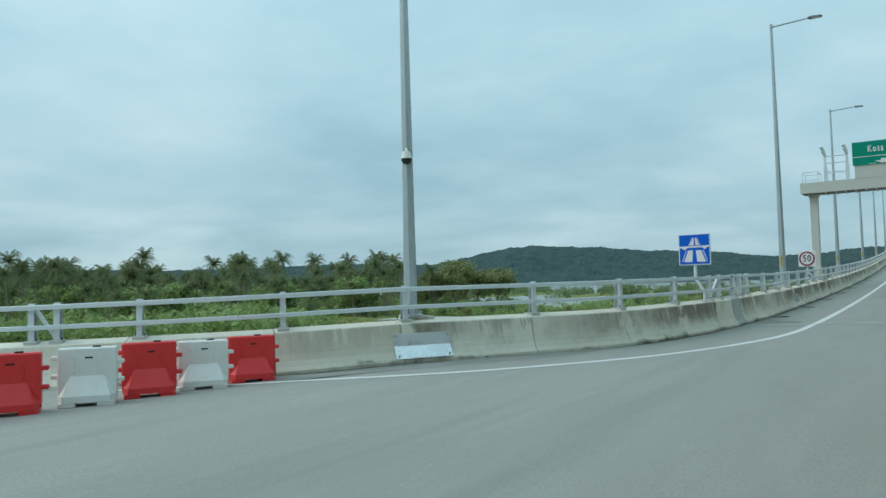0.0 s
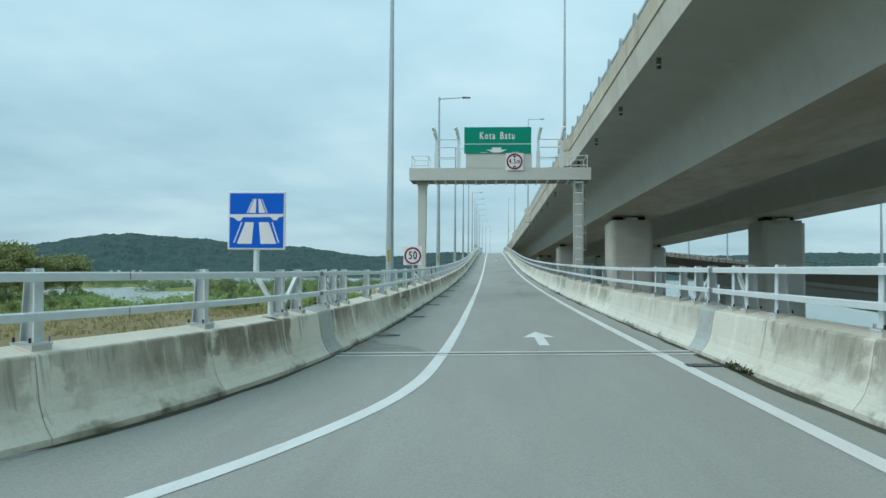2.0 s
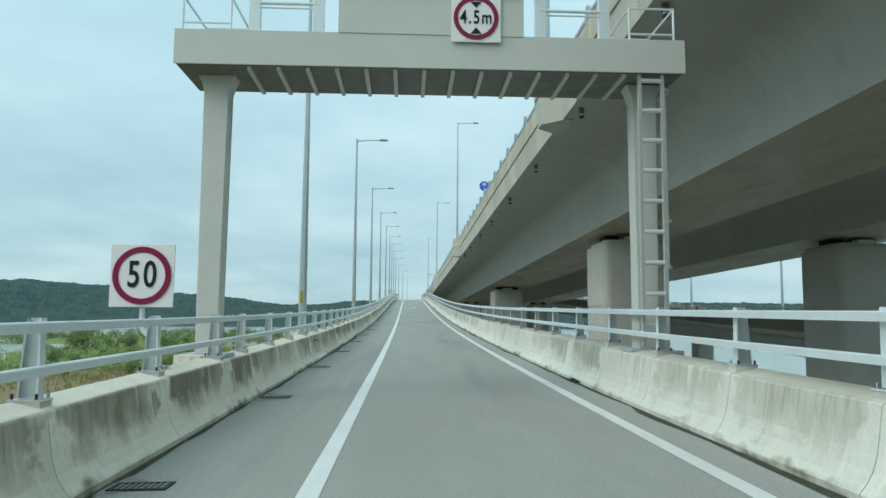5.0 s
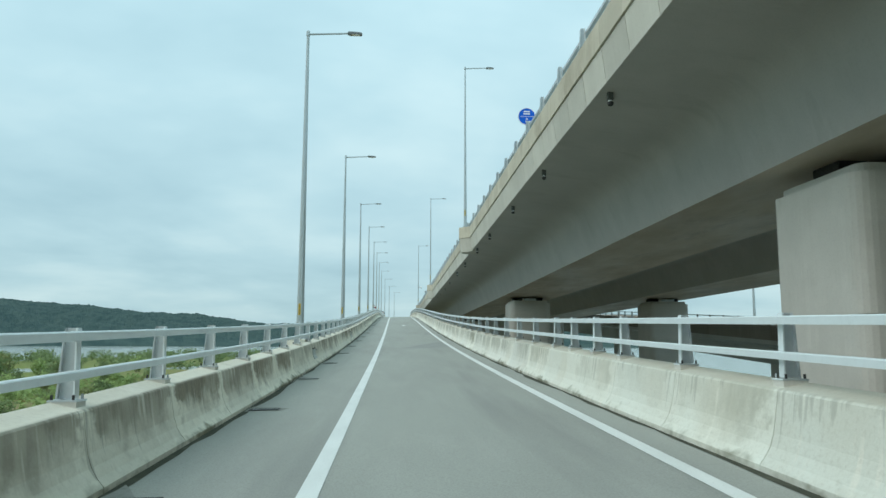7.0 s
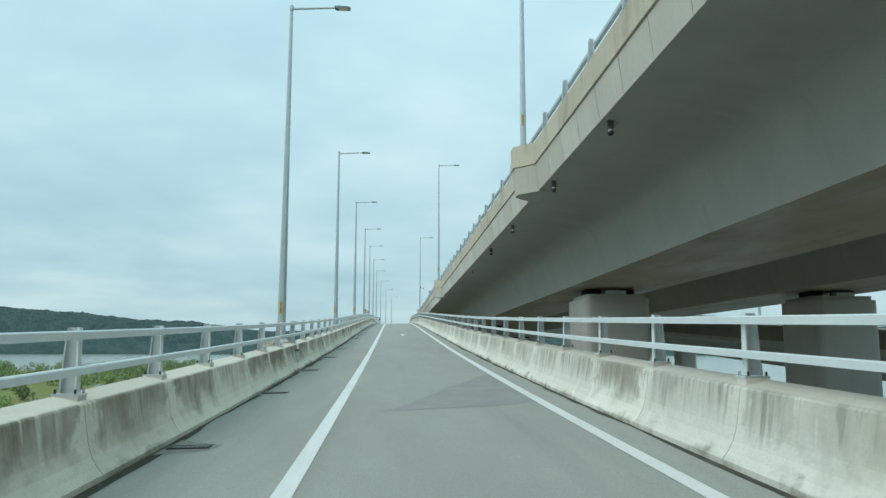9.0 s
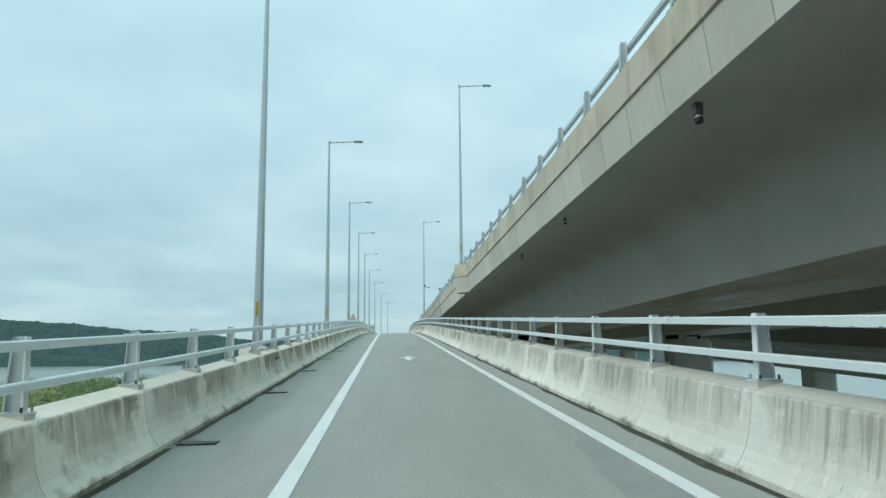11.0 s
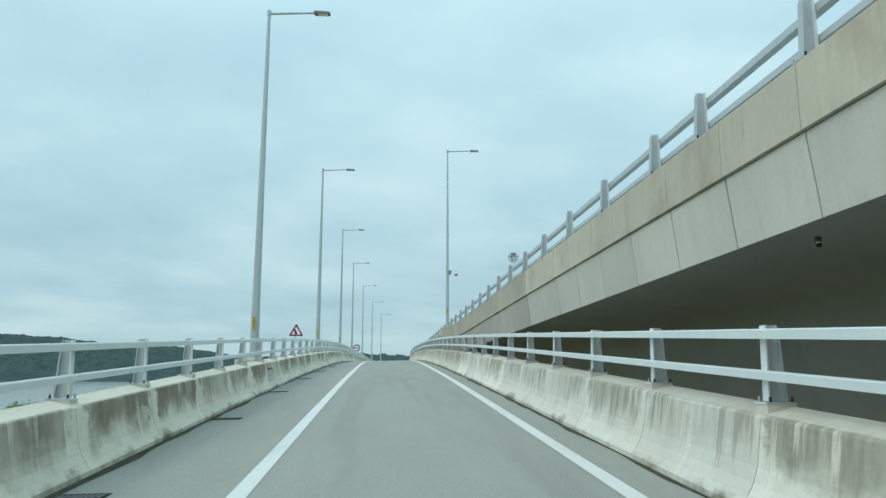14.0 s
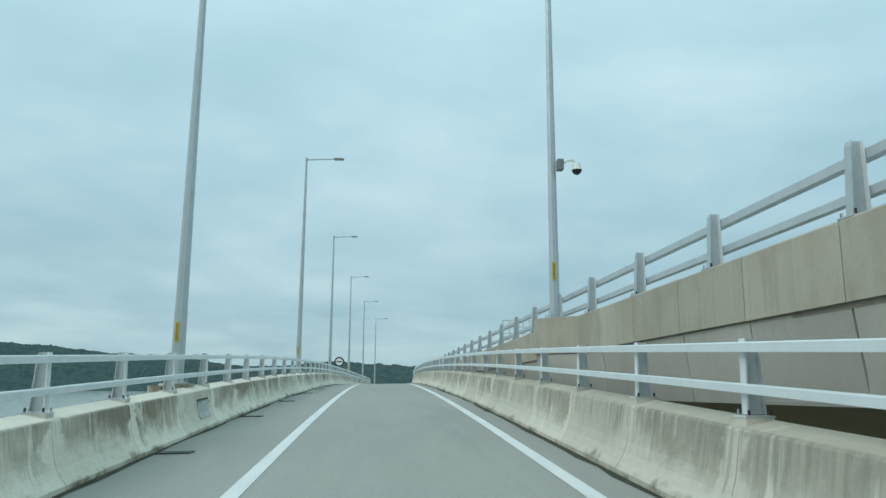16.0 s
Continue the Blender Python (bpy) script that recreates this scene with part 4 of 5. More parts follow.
for y in LAMP_Y[1:10]:
    p = (mirror_x(y) + 5.45 + 0.68, y + 1.6)
    q = copy_thing(lamp, Matrix.Translation((p[0], p[1], profile(y) + 0.73)) @ Matrix.Rotation(math.pi, 4, "Z"))
    q["group"], q["label"] = "street lamps along the opposite ramp", "distant galvanised street lamp on the opposite ramp"
    part("pole_bracket", box_bm((p[0], p[1], profile(y) + 0.3), (0.7, 1.0, 0.86)), barrier_concrete, kind="structure")


# cover plates on the barrier beside each pole
def cover_plate(fx, side, y, label, small=False):
    root = thing("cover_plate", label, "cover plate", group="cover plates on the barrier")
    prof = [(0.012 - 0.020, 0.09), (0.138 - 0.020, 0.295), (0.172 - 0.018, 0.50), (0.172, 0.505), (0.15, 0.30), (0.02, 0.085)]
    half = 0.45
    if small:
        prof = [(0.085 - 0.014, 0.20), (0.143 - 0.016, 0.295), (0.172 - 0.016, 0.48), (0.172, 0.485), (0.15, 0.30), (0.095, 0.195)]
        half = 0.38
    part("plate", swept("plate", fx, road_z, prof, steps(y - half, y + half, 0.3), side, cover_grey if small else bright_zinc), parent=root)
    if small:
        part("slot", swept("slot", fx, road_z, [(0.150, 0.495), (0.155, 0.52), (0.19, 0.52), (0.185, 0.495)], steps(y - half, y + half, 0.3), side, dark_iron), parent=root, label="dark open slot over the plate")
    for s in (-half + 0.05, half - 0.05):
        for o, z in ((0.135, 0.46),) if small else ((0.02, 0.14), (0.135, 0.46)):
            p, n = frame_at(fx, y + s)
            q = p + n * (o * side)
            part("bolt", tube_bm((q.x, q.y, road_z(p.x, y) + z), (q.x - n.x * side * 0.03, q.y - n.y * side * 0.03, road_z(p.x, y) + z + 0.01), 0.018, n=6), dull_steel, root)


cover_plate(left_x, 1, 13.5, "bright galvanised cover plate fixed to the barrier")
for y in LAMP_Y[:9]:
    cover_plate(left_x, 1, y - 0.1, "pale steel cover plate fixed to the barrier", True)


# ---- closed-circuit cameras ----
def cctv(at, rz, label):
    root = thing("security_camera", label, "security camera", Matrix.Translation(at) @ Matrix.Rotation(radians(rz), 4, "Z"), "cameras on lamp posts")
    part("mount", box_bm((0.13, 0, 0.02), (0.12, 0.16, 0.22), 0.01), lamp_grey, root)
    bm = bmesh.new()
    pts = [(0.17, 0, 0.05), (0.28, 0, 0.12), (0.40, 0, 0.12), (0.46, 0, 0.05)]
    for p0, p1 in zip(pts, pts[1:]):
        add_tube(bm, p0, p1, 0.022, n=8)
    part("arm", bm, white_plastic, root)
    bm = bmesh.new()
    add_tube(bm, (0.46, 0, -0.07), (0.46, 0, 0.06), 0.105, 0.07, 14)
    part("housing", bm, white_plastic, root)
    bm = bmesh.new()
    bmesh.ops.create_uvsphere(bm, u_segments=14, v_segments=8, radius=0.098, matrix=Matrix.Translation((0.46, 0, -0.07)))
    part("dome", bm, dark_glass, root)


cctv((base.x, base.y, 3.66), -56, "white dome camera on the lamp post")
cctv((3.78, 173.75, 11.42), 0, "white dome camera on a curved arm")


# ---- drain grates in the shoulder ----
def grate():
    root = thing("drain_grate", "dark iron drain grate in the shoulder", "drain grate", group="drain grates along the ramp")
    bm = bmesh.new()
    for c, s in (((-0.21, 0, 0), (0.03, 0.27, 0.012)), ((0.21, 0, 0), (0.03, 0.27, 0.012)), ((0, -0.12, 0), (0.39, 0.03, 0.012)), ((0, 0.12, 0), (0.39, 0.03, 0.012))):
        add_box(bm, c, s)
    part("frame", bm, dark_iron, root)
    bar = mesh_from("bar", box_bm((0, 0, 0), (0.022, 0.21, 0.01)), lamp_grey)
    for i in range(8):
        part("bar", bar, parent=root, m=Matrix.Translation((-0.1715 + 0.049 * i, 0, -0.001)))
    part("pit", box_bm((0, 0, -0.002), (0.39, 0.21, 0.004)), dark_iron, root)
    return root


g0 = grate()
grate_y = [27.0] + [32.5 + 6.0 * i for i in range(30)]
for i, y in enumerate(grate_y):
    x = left_x(y) + 0.30
    m = Matrix.Translation((x, y, road_z(x, y) + 0.007)) @ Matrix.Rotation(-math.atan(FALL), 4, "Y")
    if i == 0:
        g0.matrix_basis = m
    else:
        copy_thing(g0, m)
# dirt washed out of the gutter round the grates
for i, y in enumerate(grate_y[:14]):
    x = left_x(y)
    w = 0.42 + 0.16 * math.sin(i * 2.3)
    ln = 0.55 + 0.25 * math.sin(i * 1.7 + 1)
    road_patch("drain_stain", wavy([(x + 0.03, y - ln), (x + w, y - ln * 0.5), (x + w + 0.1, y + 0.1), (x + 0.05, y + ln * 1.3)], 0.07, 20 + i), dirty_asphalt, 0.0046)
x = right_x(22.2) - 0.3
copy_thing(g0, Matrix.Translation((x, 22.2, road_z(x, 22.2) + 0.007)) @ Matrix.Rotation(-math.atan(FALL), 4, "Y"))


# ---- signs ----
def plate_bm(w, h, t, x=0.0, z=0.0, y=0.0, bevel=0.0):
    return box_bm((x, y, z), (w, t, h), bevel)


def disc_bm(r, y0, y1, n=40, x=0.0, z=0.0):
    return add_prism(bmesh.new(), [(x + r * math.cos(2 * math.pi * i / n), z + r * math.sin(2 * math.pi * i / n)) for i in range(n)], "y", y0, y1)


def ring_bm(r0, r1, y0, y1, n=40, x=0.0, z=0.0):
    bm = bmesh.new()
    rows = []
    for r, y in ((r0, y0), (r1, y0), (r1, y1), (r0, y1)):
        rows.append([bm.verts.new((x + r * math.cos(2 * math.pi * i / n), y, z + r * math.sin(2 * math.pi * i / n))) for i in range(n)])
    for a0, b0 in zip(rows, rows[1:] + rows[:1]):
        for i in range(n):
            bm.faces.new((a0[i], a0[(i + 1) % n], b0[(i + 1) % n], b0[i]))
    return bm


def cranked_post(root, foot, crank, top, r=0.038):
    bm = bmesh.new()
    add_tube(bm, foot, crank[0], r, n=10)
    add_tube(bm, crank[0], crank[1], r, n=10)
    add_tube(bm, crank[1], top, r, n=10)
    part("post", bm, galvanised, root)
    part("foot_plate", box_bm((foot[0], foot[1], foot[2] + 0.01), (0.18, 0.18, 0.02)), dull_steel, root)


def motorway_sign():
    cx, y, w = -3.24, 21.68, 0.77
    root = thing("motorway_sign", "blue square motorway sign on a cranked post", "road sign")
    zc = 2.06
    part("board", plate_bm(w, w, 0.03, cx, zc, y, 0.006), sign_white, root)
    part("blue_field", plate_bm(w - 0.05, w - 0.05, 0.008, cx, zc, y - 0.017), sign_blue, root)

    def poly(name, pts):
        out = [(cx + (u - 0.5) * w, zc + (0.5 - v) * w) for u, v in pts]
        part(name, prism_bm(out, "y", y - 0.027, y - 0.019), sign_white, root)

    poly("far_lane", [(0.46, 0.13), (0.495, 0.13), (0.485, 0.37), (0.36, 0.37)])
    poly("far_lane", [(0.53, 0.13), (0.565, 0.13), (0.655, 0.37), (0.54, 0.37)])
    poly("far_edge", [(0.435, 0.13), (0.445, 0.13), (0.345, 0.37), (0.325, 0.37)])
    poly("far_edge", [(0.585, 0.13), (0.595, 0.13), (0.695, 0.37), (0.675, 0.37)])
    poly("bridge", [(0.03, 0.395), (0.97, 0.385), (0.97, 0.43), (0.89, 0.445), (0.85, 0.495), (0.80, 0.495), (0.74, 0.44), (0.27, 0.445), (0.22, 0.505), (0.17, 0.505), (0.11, 0.455), (0.03, 0.44)])
    poly("near_lane", [(0.31, 0.53), (0.455, 0.53), (0.425, 0.90), (0.165, 0.90)])
    poly("near_lane", [(0.545, 0.53), (0.715, 0.53), (0.855, 0.90), (0.58, 0.90)])
    poly("near_edge", [(0.235, 0.53), (0.255, 0.53), (0.125, 0.88), (0.105, 0.88)])
    poly("near_edge", [(0.765, 0.53), (0.785, 0.53), (0.905, 0.88), (0.885, 0.88)])
    z0 = road_z(-2.75, 21.7) + 0.72
    cranked_post(root, (-3.05, 21.72, z0), ((-3.05, 21.72, z0 + 0.22), (-3.25, 21.72, z0 + 0.55)), (-3.25, 21.72, 2.38))


def round_sign(name, label, x, y, z, r, board, body, size, foot, post_dx=0.0):
    root = thing(name, label, "road sign")
    if board:
        part("board", plate_bm(board, board * 1.0, 0.02, x, z, y, 0.004), sign_white, root)
    part("face", disc_bm(r * 0.99, y - 0.016, y - 0.012, x=x, z=z), sign_white, root)
    part("red_ring", ring_bm(r * 0.80, r, y - 0.024, y - 0.014, x=x, z=z), sign_red, root)
    part("figures", text_mesh(body, size, sign_black, 0.004, 0.72, 1.2), parent=root, m=Matrix.Translation((x, y - 0.022, z)))
    if foot is not None:
        cranked_post(root, (x + post_dx, y + 0.05, foot), ((x + post_dx, y + 0.05, foot + 0.2), (x, y + 0.05, foot + 0.45)), (x, y + 0.05, z + r * 0.8), 0.03)
    return root


motorway_sign()
round_sign("speed_limit_sign", "white square speed limit sign with red ring", -3.20, 41.2, 2.15, 0.335, 0.73, "50", 0.43, road_z(-3.0, 41.2) + 0.72, 0.22)


def warning_sign():
    x, y, z = -3.235, 164.82, 7.633
    root = thing("warning_sign", "triangular red-edged merging warning sign on a cranked post", "road sign")

    def tri(r, y0, y1):
        # corners slightly rounded off
        out = []
        for a0 in (90, 210, 330):
            c = (x + r * 0.86 * math.cos(radians(a0)), z + r * 0.86 * math.sin(radians(a0)))
            out += [(c[0] + r * 0.10 * math.cos(radians(a0 + k)), c[1] + r * 0.10 * math.sin(radians(a0 + k))) for k in (-60, -20, 20, 60)]
        return prism_bm(out, "y", y0, y1)
    part("board", tri(0.325, y - 0.008, y + 0.006), sign_white, root)
    part("red_triangle", tri(0.33, y - 0.018, y - 0.010), sign_red, root)
    part("white_field", tri(0.215, y - 0.026, y - 0.019), sign_white, root)
    bm = bmesh.new()
    add_box(bm, (x - 0.015, y - 0.031, z + 0.005), (0.055, 0.006, 0.20), rot=Euler((0, radians(-36), 0)))
    add_box(bm, (x - 0.022, y - 0.032, z - 0.045), (0.055, 0.006, 0.13))
    add_prism(bm, [(x - 0.115, z + 0.045), (x - 0.02, z + 0.095), (x - 0.085, z + 0.115)], "y", y - 0.034, y - 0.028)
    part("symbol", bm, sign_black, root)
    fx = left_x(y) - 0.38
    z0 = road_z(-2.9, y) + 0.72
    cranked_post(root, (fx, y + 0.05, z0), ((fx, y + 0.05, z0 + 0.12), (x - 0.02, y + 0.05, z0 + 0.5)), (x - 0.02, y + 0.05, z + 0.15), 0.032)


warning_sign()


def end_limit_sign():
    x, y = left_x(222.5) - 0.6, 222.5
    z = 9.2
    root = thing("round_road_sign", "round pale sign with a dark ring beyond the crest", "road sign")
    part("face", disc_bm(0.40, y - 0.01, y + 0.01, x=x, z=z), sign_white, root)
    part("ring", ring_bm(0.29, 0.40, y - 0.02, y - 0.012, x=x, z=z), sign_black, root)
    part("print_bar", plate_bm(0.42, 0.10, 0.006, x, z, y - 0.016), sign_black, root)
    part("post", tube_bm((x, y + 0.04, road_z(x, y) + 0.7), (x, y + 0.04, z + 0.3), 0.035), galvanised, root)


end_limit_sign()


# ---- sign gantry ----
def gantry():
    root = thing("sign_gantry", "pale grey steel portal gantry over the lane", "gantry")
    y0, y1 = 43.1, 44.4
    bm = prism_bm([(-3.57, 5.89), (-3.57, 5.40), (4.0, 5.43), (4.0, 5.91)], "y", y0 + 0.03, y1)
    part("beam", bm, gantry_paint, root)
    part("front_plate", prism_bm([(-3.58, 5.90), (-3.58, 5.38), (4.01, 5.41), (4.01, 5.92)], "y", y0, y0 + 0.028), gantry_paint, root)
    # added plate; the shade under the beam is put into its dark colour
    part("soffit_plate", prism_bm([(-3.54, 5.392), (-3.54, 5.372), (3.97, 5.402), (3.97, 5.422)], "y", y0 + 0.032, y1 - 0.01), shaded_soffit, root, "soffit plate coloured dark for the shade under the beam")
    rib = mesh_from("rib", box_bm((0, 0, 0), (0.06, 1.2, 0.05)), gantry_paint)
    for i in range(14):
        part("rib", rib, parent=root, m=Matrix.Translation((-2.5 + 0.43 * i, y0 + 0.66, 5.355 + 0.0017 * i)))
    part("centre_panel", box_bm((0.18, y0 + 0.012, 6.21), (2.76, 0.05, 0.62), 0.004), gantry_paint, root)
    for x in (-3.07, 3.53):
        zb = road_z(x, 43.5) + 0.70
        bm = prism_bm([(x - 0.165, zb), (x + 0.165, zb), (x + 0.16, 5.14), (x + 0.29, 5.39), (x - 0.29, 5.39), (x - 0.16, 5.14)], "y", 43.58, 43.92)
        bmesh.ops.bevel(bm, geom=list(bm.edges), offset=0.02, segments=1, affect="EDGES")
        part("column", bm, gantry_paint, root)
        part("column_foot", box_bm((x, 43.75, zb + 0.02), (0.62, 0.62, 0.05)), dull_steel, root)
    for xa, xb in ((-2.44, -1.50), (1.83, 2.80)):
        for x in (xa, xb):
            bm = bmesh.new()
            add_box(bm, (x, y0 + 0.10, 6.25), (0.16, 0.12, 0.70))
            lean = -0.13 if x < 0 else 0.10
            pts = [(x, y0 + 0.10, 6.55), (x, y0 + 0.10, 7.10), (x + lean * 0.35, y0 - 0.02, 7.37), (x + lean, y0 - 0.22, 7.58)]
            for p0, p1 in zip(pts, pts[1:]):
                add_tube(bm, p0, p1, 0.075, n=4)
            add_tube(bm, (x + lean * 0.2, y0 + 0.02, 7.18), (x + lean * 0.9, y0 - 0.28, 7.36), 0.03, n=6)
            part("upright", bm, galvanised, root)
        for z in (6.28, 6.35, 6.78, 7.11):
            part("rung", tube_bm((xa, y0 + 0.06, z), (xb, y0 + 0.06, z), 0.026 if z > 6.3 else 0.014, n=8), galvanised, root)
    for xa, xb in ((-3.48, -2.78), (3.18, 3.86)):
        for yy in (y0 + 0.05, y1 - 0.05):
            for x in (xa, xb):
                part("guard_post", tube_bm((x, yy, 5.9), (x, yy, 6.42), 0.018, n=6), galvanised, root)
            for z in (6.02, 6.42):
                part("guard_rail", tube_bm((xa, yy, z), (xb, yy, z), 0.018, n=6), galvanised, root)
        for x in (xa, xb):
            part("guard_rail", tube_bm((x, y0 + 0.05, 6.42), (x, y1 - 0.05, 6.42), 0.018, n=6), galvanised, root)
    # ladder with hoops on the column beside the viaduct
    zb = road_z(3.4, 43) + 0.8
    for x in (3.33, 3.68):
        part("ladder_side", box_bm((x, y0 + 0.1, (zb + 5.45) / 2), (0.05, 0.07, 5.45 - zb)), cover_grey, root)
    rung = mesh_from("ladder_rung", tube_bm((3.33, y0 + 0.1, 0), (3.68, y0 + 0.1, 0), 0.036, n=8), galvanised)
    k = 0
    while zb + 0.3 + 0.46 * k < 5.4:
        part("ladder_rung", rung, parent=root, m=Matrix.Translation((0, 0, zb + 0.3 + 0.46 * k)))
        k += 1
    for z in (2.5, 3.2, 3.9, 4.6, 5.2):
        bm = bmesh.new()
        arc = [(3.68 + 0.17 * math.sin(a0), y0 + 0.1 + 0.34 * (1 - math.cos(a0)), z) for a0 in np.linspace(0, math.pi, 10)]
        for p0, p1 in zip(arc, arc[1:]):
            add_tube(bm, p0, p1, 0.017, n=5)
        part("hoop", bm, galvanised, root)
    for a0 in (0.5 * math.pi, 0.8 * math.pi):
        part("cage_strap", tube_bm((3.68 + 0.17 * math.sin(a0), y0 + 0.1 + 0.34 * (1 - math.cos(a0)), 2.5), (3.68 + 0.17 * math.sin(a0), y0 + 0.1 + 0.34 * (1 - math.cos(a0)), 5.2), 0.011, n=5), dull_steel, root)


gantry()


def direction_sign():
    root = thing("direction_sign", "green overhead direction sign on the gantry", "road sign")
    y = 43.06
    part("board", plate_bm(2.80, 1.11, 0.03, 0.135, 7.06, y, 0.01), sign_green, root)
    part("rule", plate_bm(2.78, 0.026, 0.006, 0.135, 6.90, y - 0.018), sign_white, root)
    for word, x in (("Kota", -0.30), ("Batu", 0.54)):
        part("place_name", text_mesh(word, 0.42, sign_white, 0.004, 0.66, 1.28), parent=root, m=Matrix.Translation((x, y - 0.02, 7.24)))
    part("arrow", prism_bm([(-0.10, 6.75), (0.28, 6.75), (0.28, 6.66), (0.52, 6.66), (0.24, 6.54), (-0.06, 6.54), (-0.34, 6.66), (-0.10, 6.66)], "y", y - 0.024, y - 0.017), sign_white, root)
    for x in (-0.45, 0.88):
        part("print_bar", plate_bm(0.30, 0.02, 0.005, x, 6.545, y - 0.018), sign_white, root)


direction_sign()
hs = round_sign("height_limit_sign", "white square height limit sign with red ring on the gantry", 0.84, 43.055, 6.16, 0.335, 0.74, "4.5m", 0.29, None)
for s, z in ((-1, 6.16 + 0.20), (1, 6.16 - 0.20)):
    part("pointer", prism_bm([(0.84 - 0.08, z - 0.045 * s), (0.84 + 0.08, z - 0.045 * s), (0.84, z + 0.05 * s)], "y", 43.03, 43.036), sign_black, hs)
for x in (-3.03, 3.5):
    fx, sd = (left_x, 1) if x < 0 else (right_x, -1)
    p, n = frame_at(fx, 43.75)
    bm = prism_bm([(0.47, -0.9), (0.95, -0.5), (0.95, 0.5), (0.47, 0.9)], "z", -0.6, 0.725)
    ang = math.atan2(n.y * sd, n.x * sd)
    part("gantry_plinth", bm, barrier_concrete, m=Matrix.Translation((p.x, p.y, road_z(p.x, 43.75))) @ Matrix.Rotation(ang, 4, "Z"), kind="structure")


# ---- the viaduct ----
HALF = [(10.2, -0.12), (10.2, -0.74), (8.75, -0.89), (8.3, -0.95), (8.02, -1.01), (7.82, -1.10), (7.67, -1.21), (7.56, -1.33), (7.47, -1.50), (7.05, -2.75), (2.99, -2.75), (2.56, -1.5), (2.40, -1.28), (2.15, -1.13), (1.8, -1.05), (0.0, -0.98)]
DECK = HALF + [(-u, z) for u, z in HALF[-2::-1]]


def mid_x(y):
    return AXIS + bend(y) + edge_in(y)


girders = swept("viaduct_girders", mid_x, deck_g, DECK, steps(-25, 300, 6.25), 1, box_concrete)
# undersides take a colour that holds the light thrown up from below
girders.materials.append(bounce_tinted_flange)
girders.shade_smooth()
girders.set_sharp_from_angle(angle=radians(28))
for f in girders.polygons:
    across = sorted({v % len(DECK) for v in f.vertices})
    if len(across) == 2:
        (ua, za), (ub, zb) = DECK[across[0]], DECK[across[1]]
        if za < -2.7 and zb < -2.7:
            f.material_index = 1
part("viaduct_girders", girders, kind="structure")
part("viaduct_deck_road", swept("viaduct_deck_road", mid_x, deck_g, [(9.9, -0.10), (9.9, -0.08), (-9.9, -0.08), (-9.9, -0.10)], steps(-25, 300, 12.5), 1, asphalt), kind="structure")
PARAPET = [(0.0, 0.02), (0.0, 0.64), (-0.02, 0.66), (-0.22, 0.66), (-0.26, 0.62), (-0.38, 0.02), (-0.38, -0.09), (-0.12, -0.09), (-0.12, 0.02)]
FASCIA = [(-0.045, 0.005), (-0.045, -0.03), (-0.135, -0.77), (-0.165, -0.765), (-0.11, -0.12), (-0.11, 0.005)]
parapet = thing("parapet_wall", "beige concrete parapet of the viaduct in panels", "parapet", kind="structure")
fascia = thing("fascia_wall", "grey concrete fascia panels under the parapet", "fascia", kind="structure")
# strip behind the groove; its dark colour holds shade as well as dirt
part("joint_backing", swept("joint_backing", deck_x, deck_g, [(-0.052, 0.03), (-0.052, -0.03), (-0.12, -0.03), (-0.12, 0.03)], steps(-25, 298, 6.25), 1, shaded_concrete), kind="structure")
# strip added behind the fascia panels to darken their open joints
part("joint_seal", swept("joint_seal", deck_x, deck_g, [(-0.072, -0.04), (-0.152, -0.755), (-0.158, -0.755), (-0.080, -0.04)], steps(-24, 297, 1.6), 1, joint_seal), kind="structure")
HAUNCH_Y = [13.7, 53.9, 94.05, 134.22, 173.9]
JOINTS = [float(np.interp(k, [-54, 2, 15, 36, 41, 43, 46, 48, 50, 54, 55, 58, 63, 67, 145], [-24.1, 67.2, 88.4, 122.01, 130.1, 133.4, 138.2, 141.33, 144.49, 151.0, 152.65, 157.6, 165.42, 171.7, 297.4])) for k in range(-54, 146)]
gap = random.Random(5)
for y, e in zip(JOINTS, JOINTS[1:]):
    g0 = gap.choice((0.008, 0.010, 0.012, 0.018))
    part("parapet_panel", swept("parapet_panel", deck_x, deck_g, PARAPET, [y + 0.006, e - 0.006], 1, parapet_concrete if y < 152 else darker_parapet), parent=parapet)
    part("fascia_panel", swept("fascia_panel", deck_x, deck_g, FASCIA, [y + g0, e - g0], 1, fascia_concrete if y < 152 else darker_fascia), parent=fascia)
part("parapet_far", swept("parapet_far", lambda yy: 2 * AXIS - 4.08 + bend(yy), deck_g, PARAPET, steps(-25, 298, 12), -1, parapet_concrete), kind="structure")
part("fascia_far", swept("fascia_far", lambda yy: 2 * AXIS - 4.08 + bend(yy), deck_g, FASCIA, steps(-25, 298, 12), -1, fascia_concrete), kind="structure")

DTOP = [(-0.30, 1.13), (-0.30, 1.21), (-0.29, 1.22), (-0.22, 1.22), (-0.21, 1.21), (-0.21, 1.13)]
DMID = [(-0.30, 0.84), (-0.30, 0.91), (-0.29, 0.92), (-0.23, 0.92), (-0.22, 0.91), (-0.22, 0.84)]
deck_rail = thing("railing_viaduct", "two-rail galvanised steel railing on the viaduct parapet", "railing", kind="structure")
DECK_POSTS = [92.25 - 2.48 * k for k in range(45)] + [95.6 + 2.457 * k for k in range(16)] + [135.0, 137.45, 139.75, 142.05, 143.6, 146.0, 148.45, 150.9, 153.3] + [155.69, 158.0, 160.4, 162.85, 165.35] + [167.82 + 2.33 * k for k in range(40)]
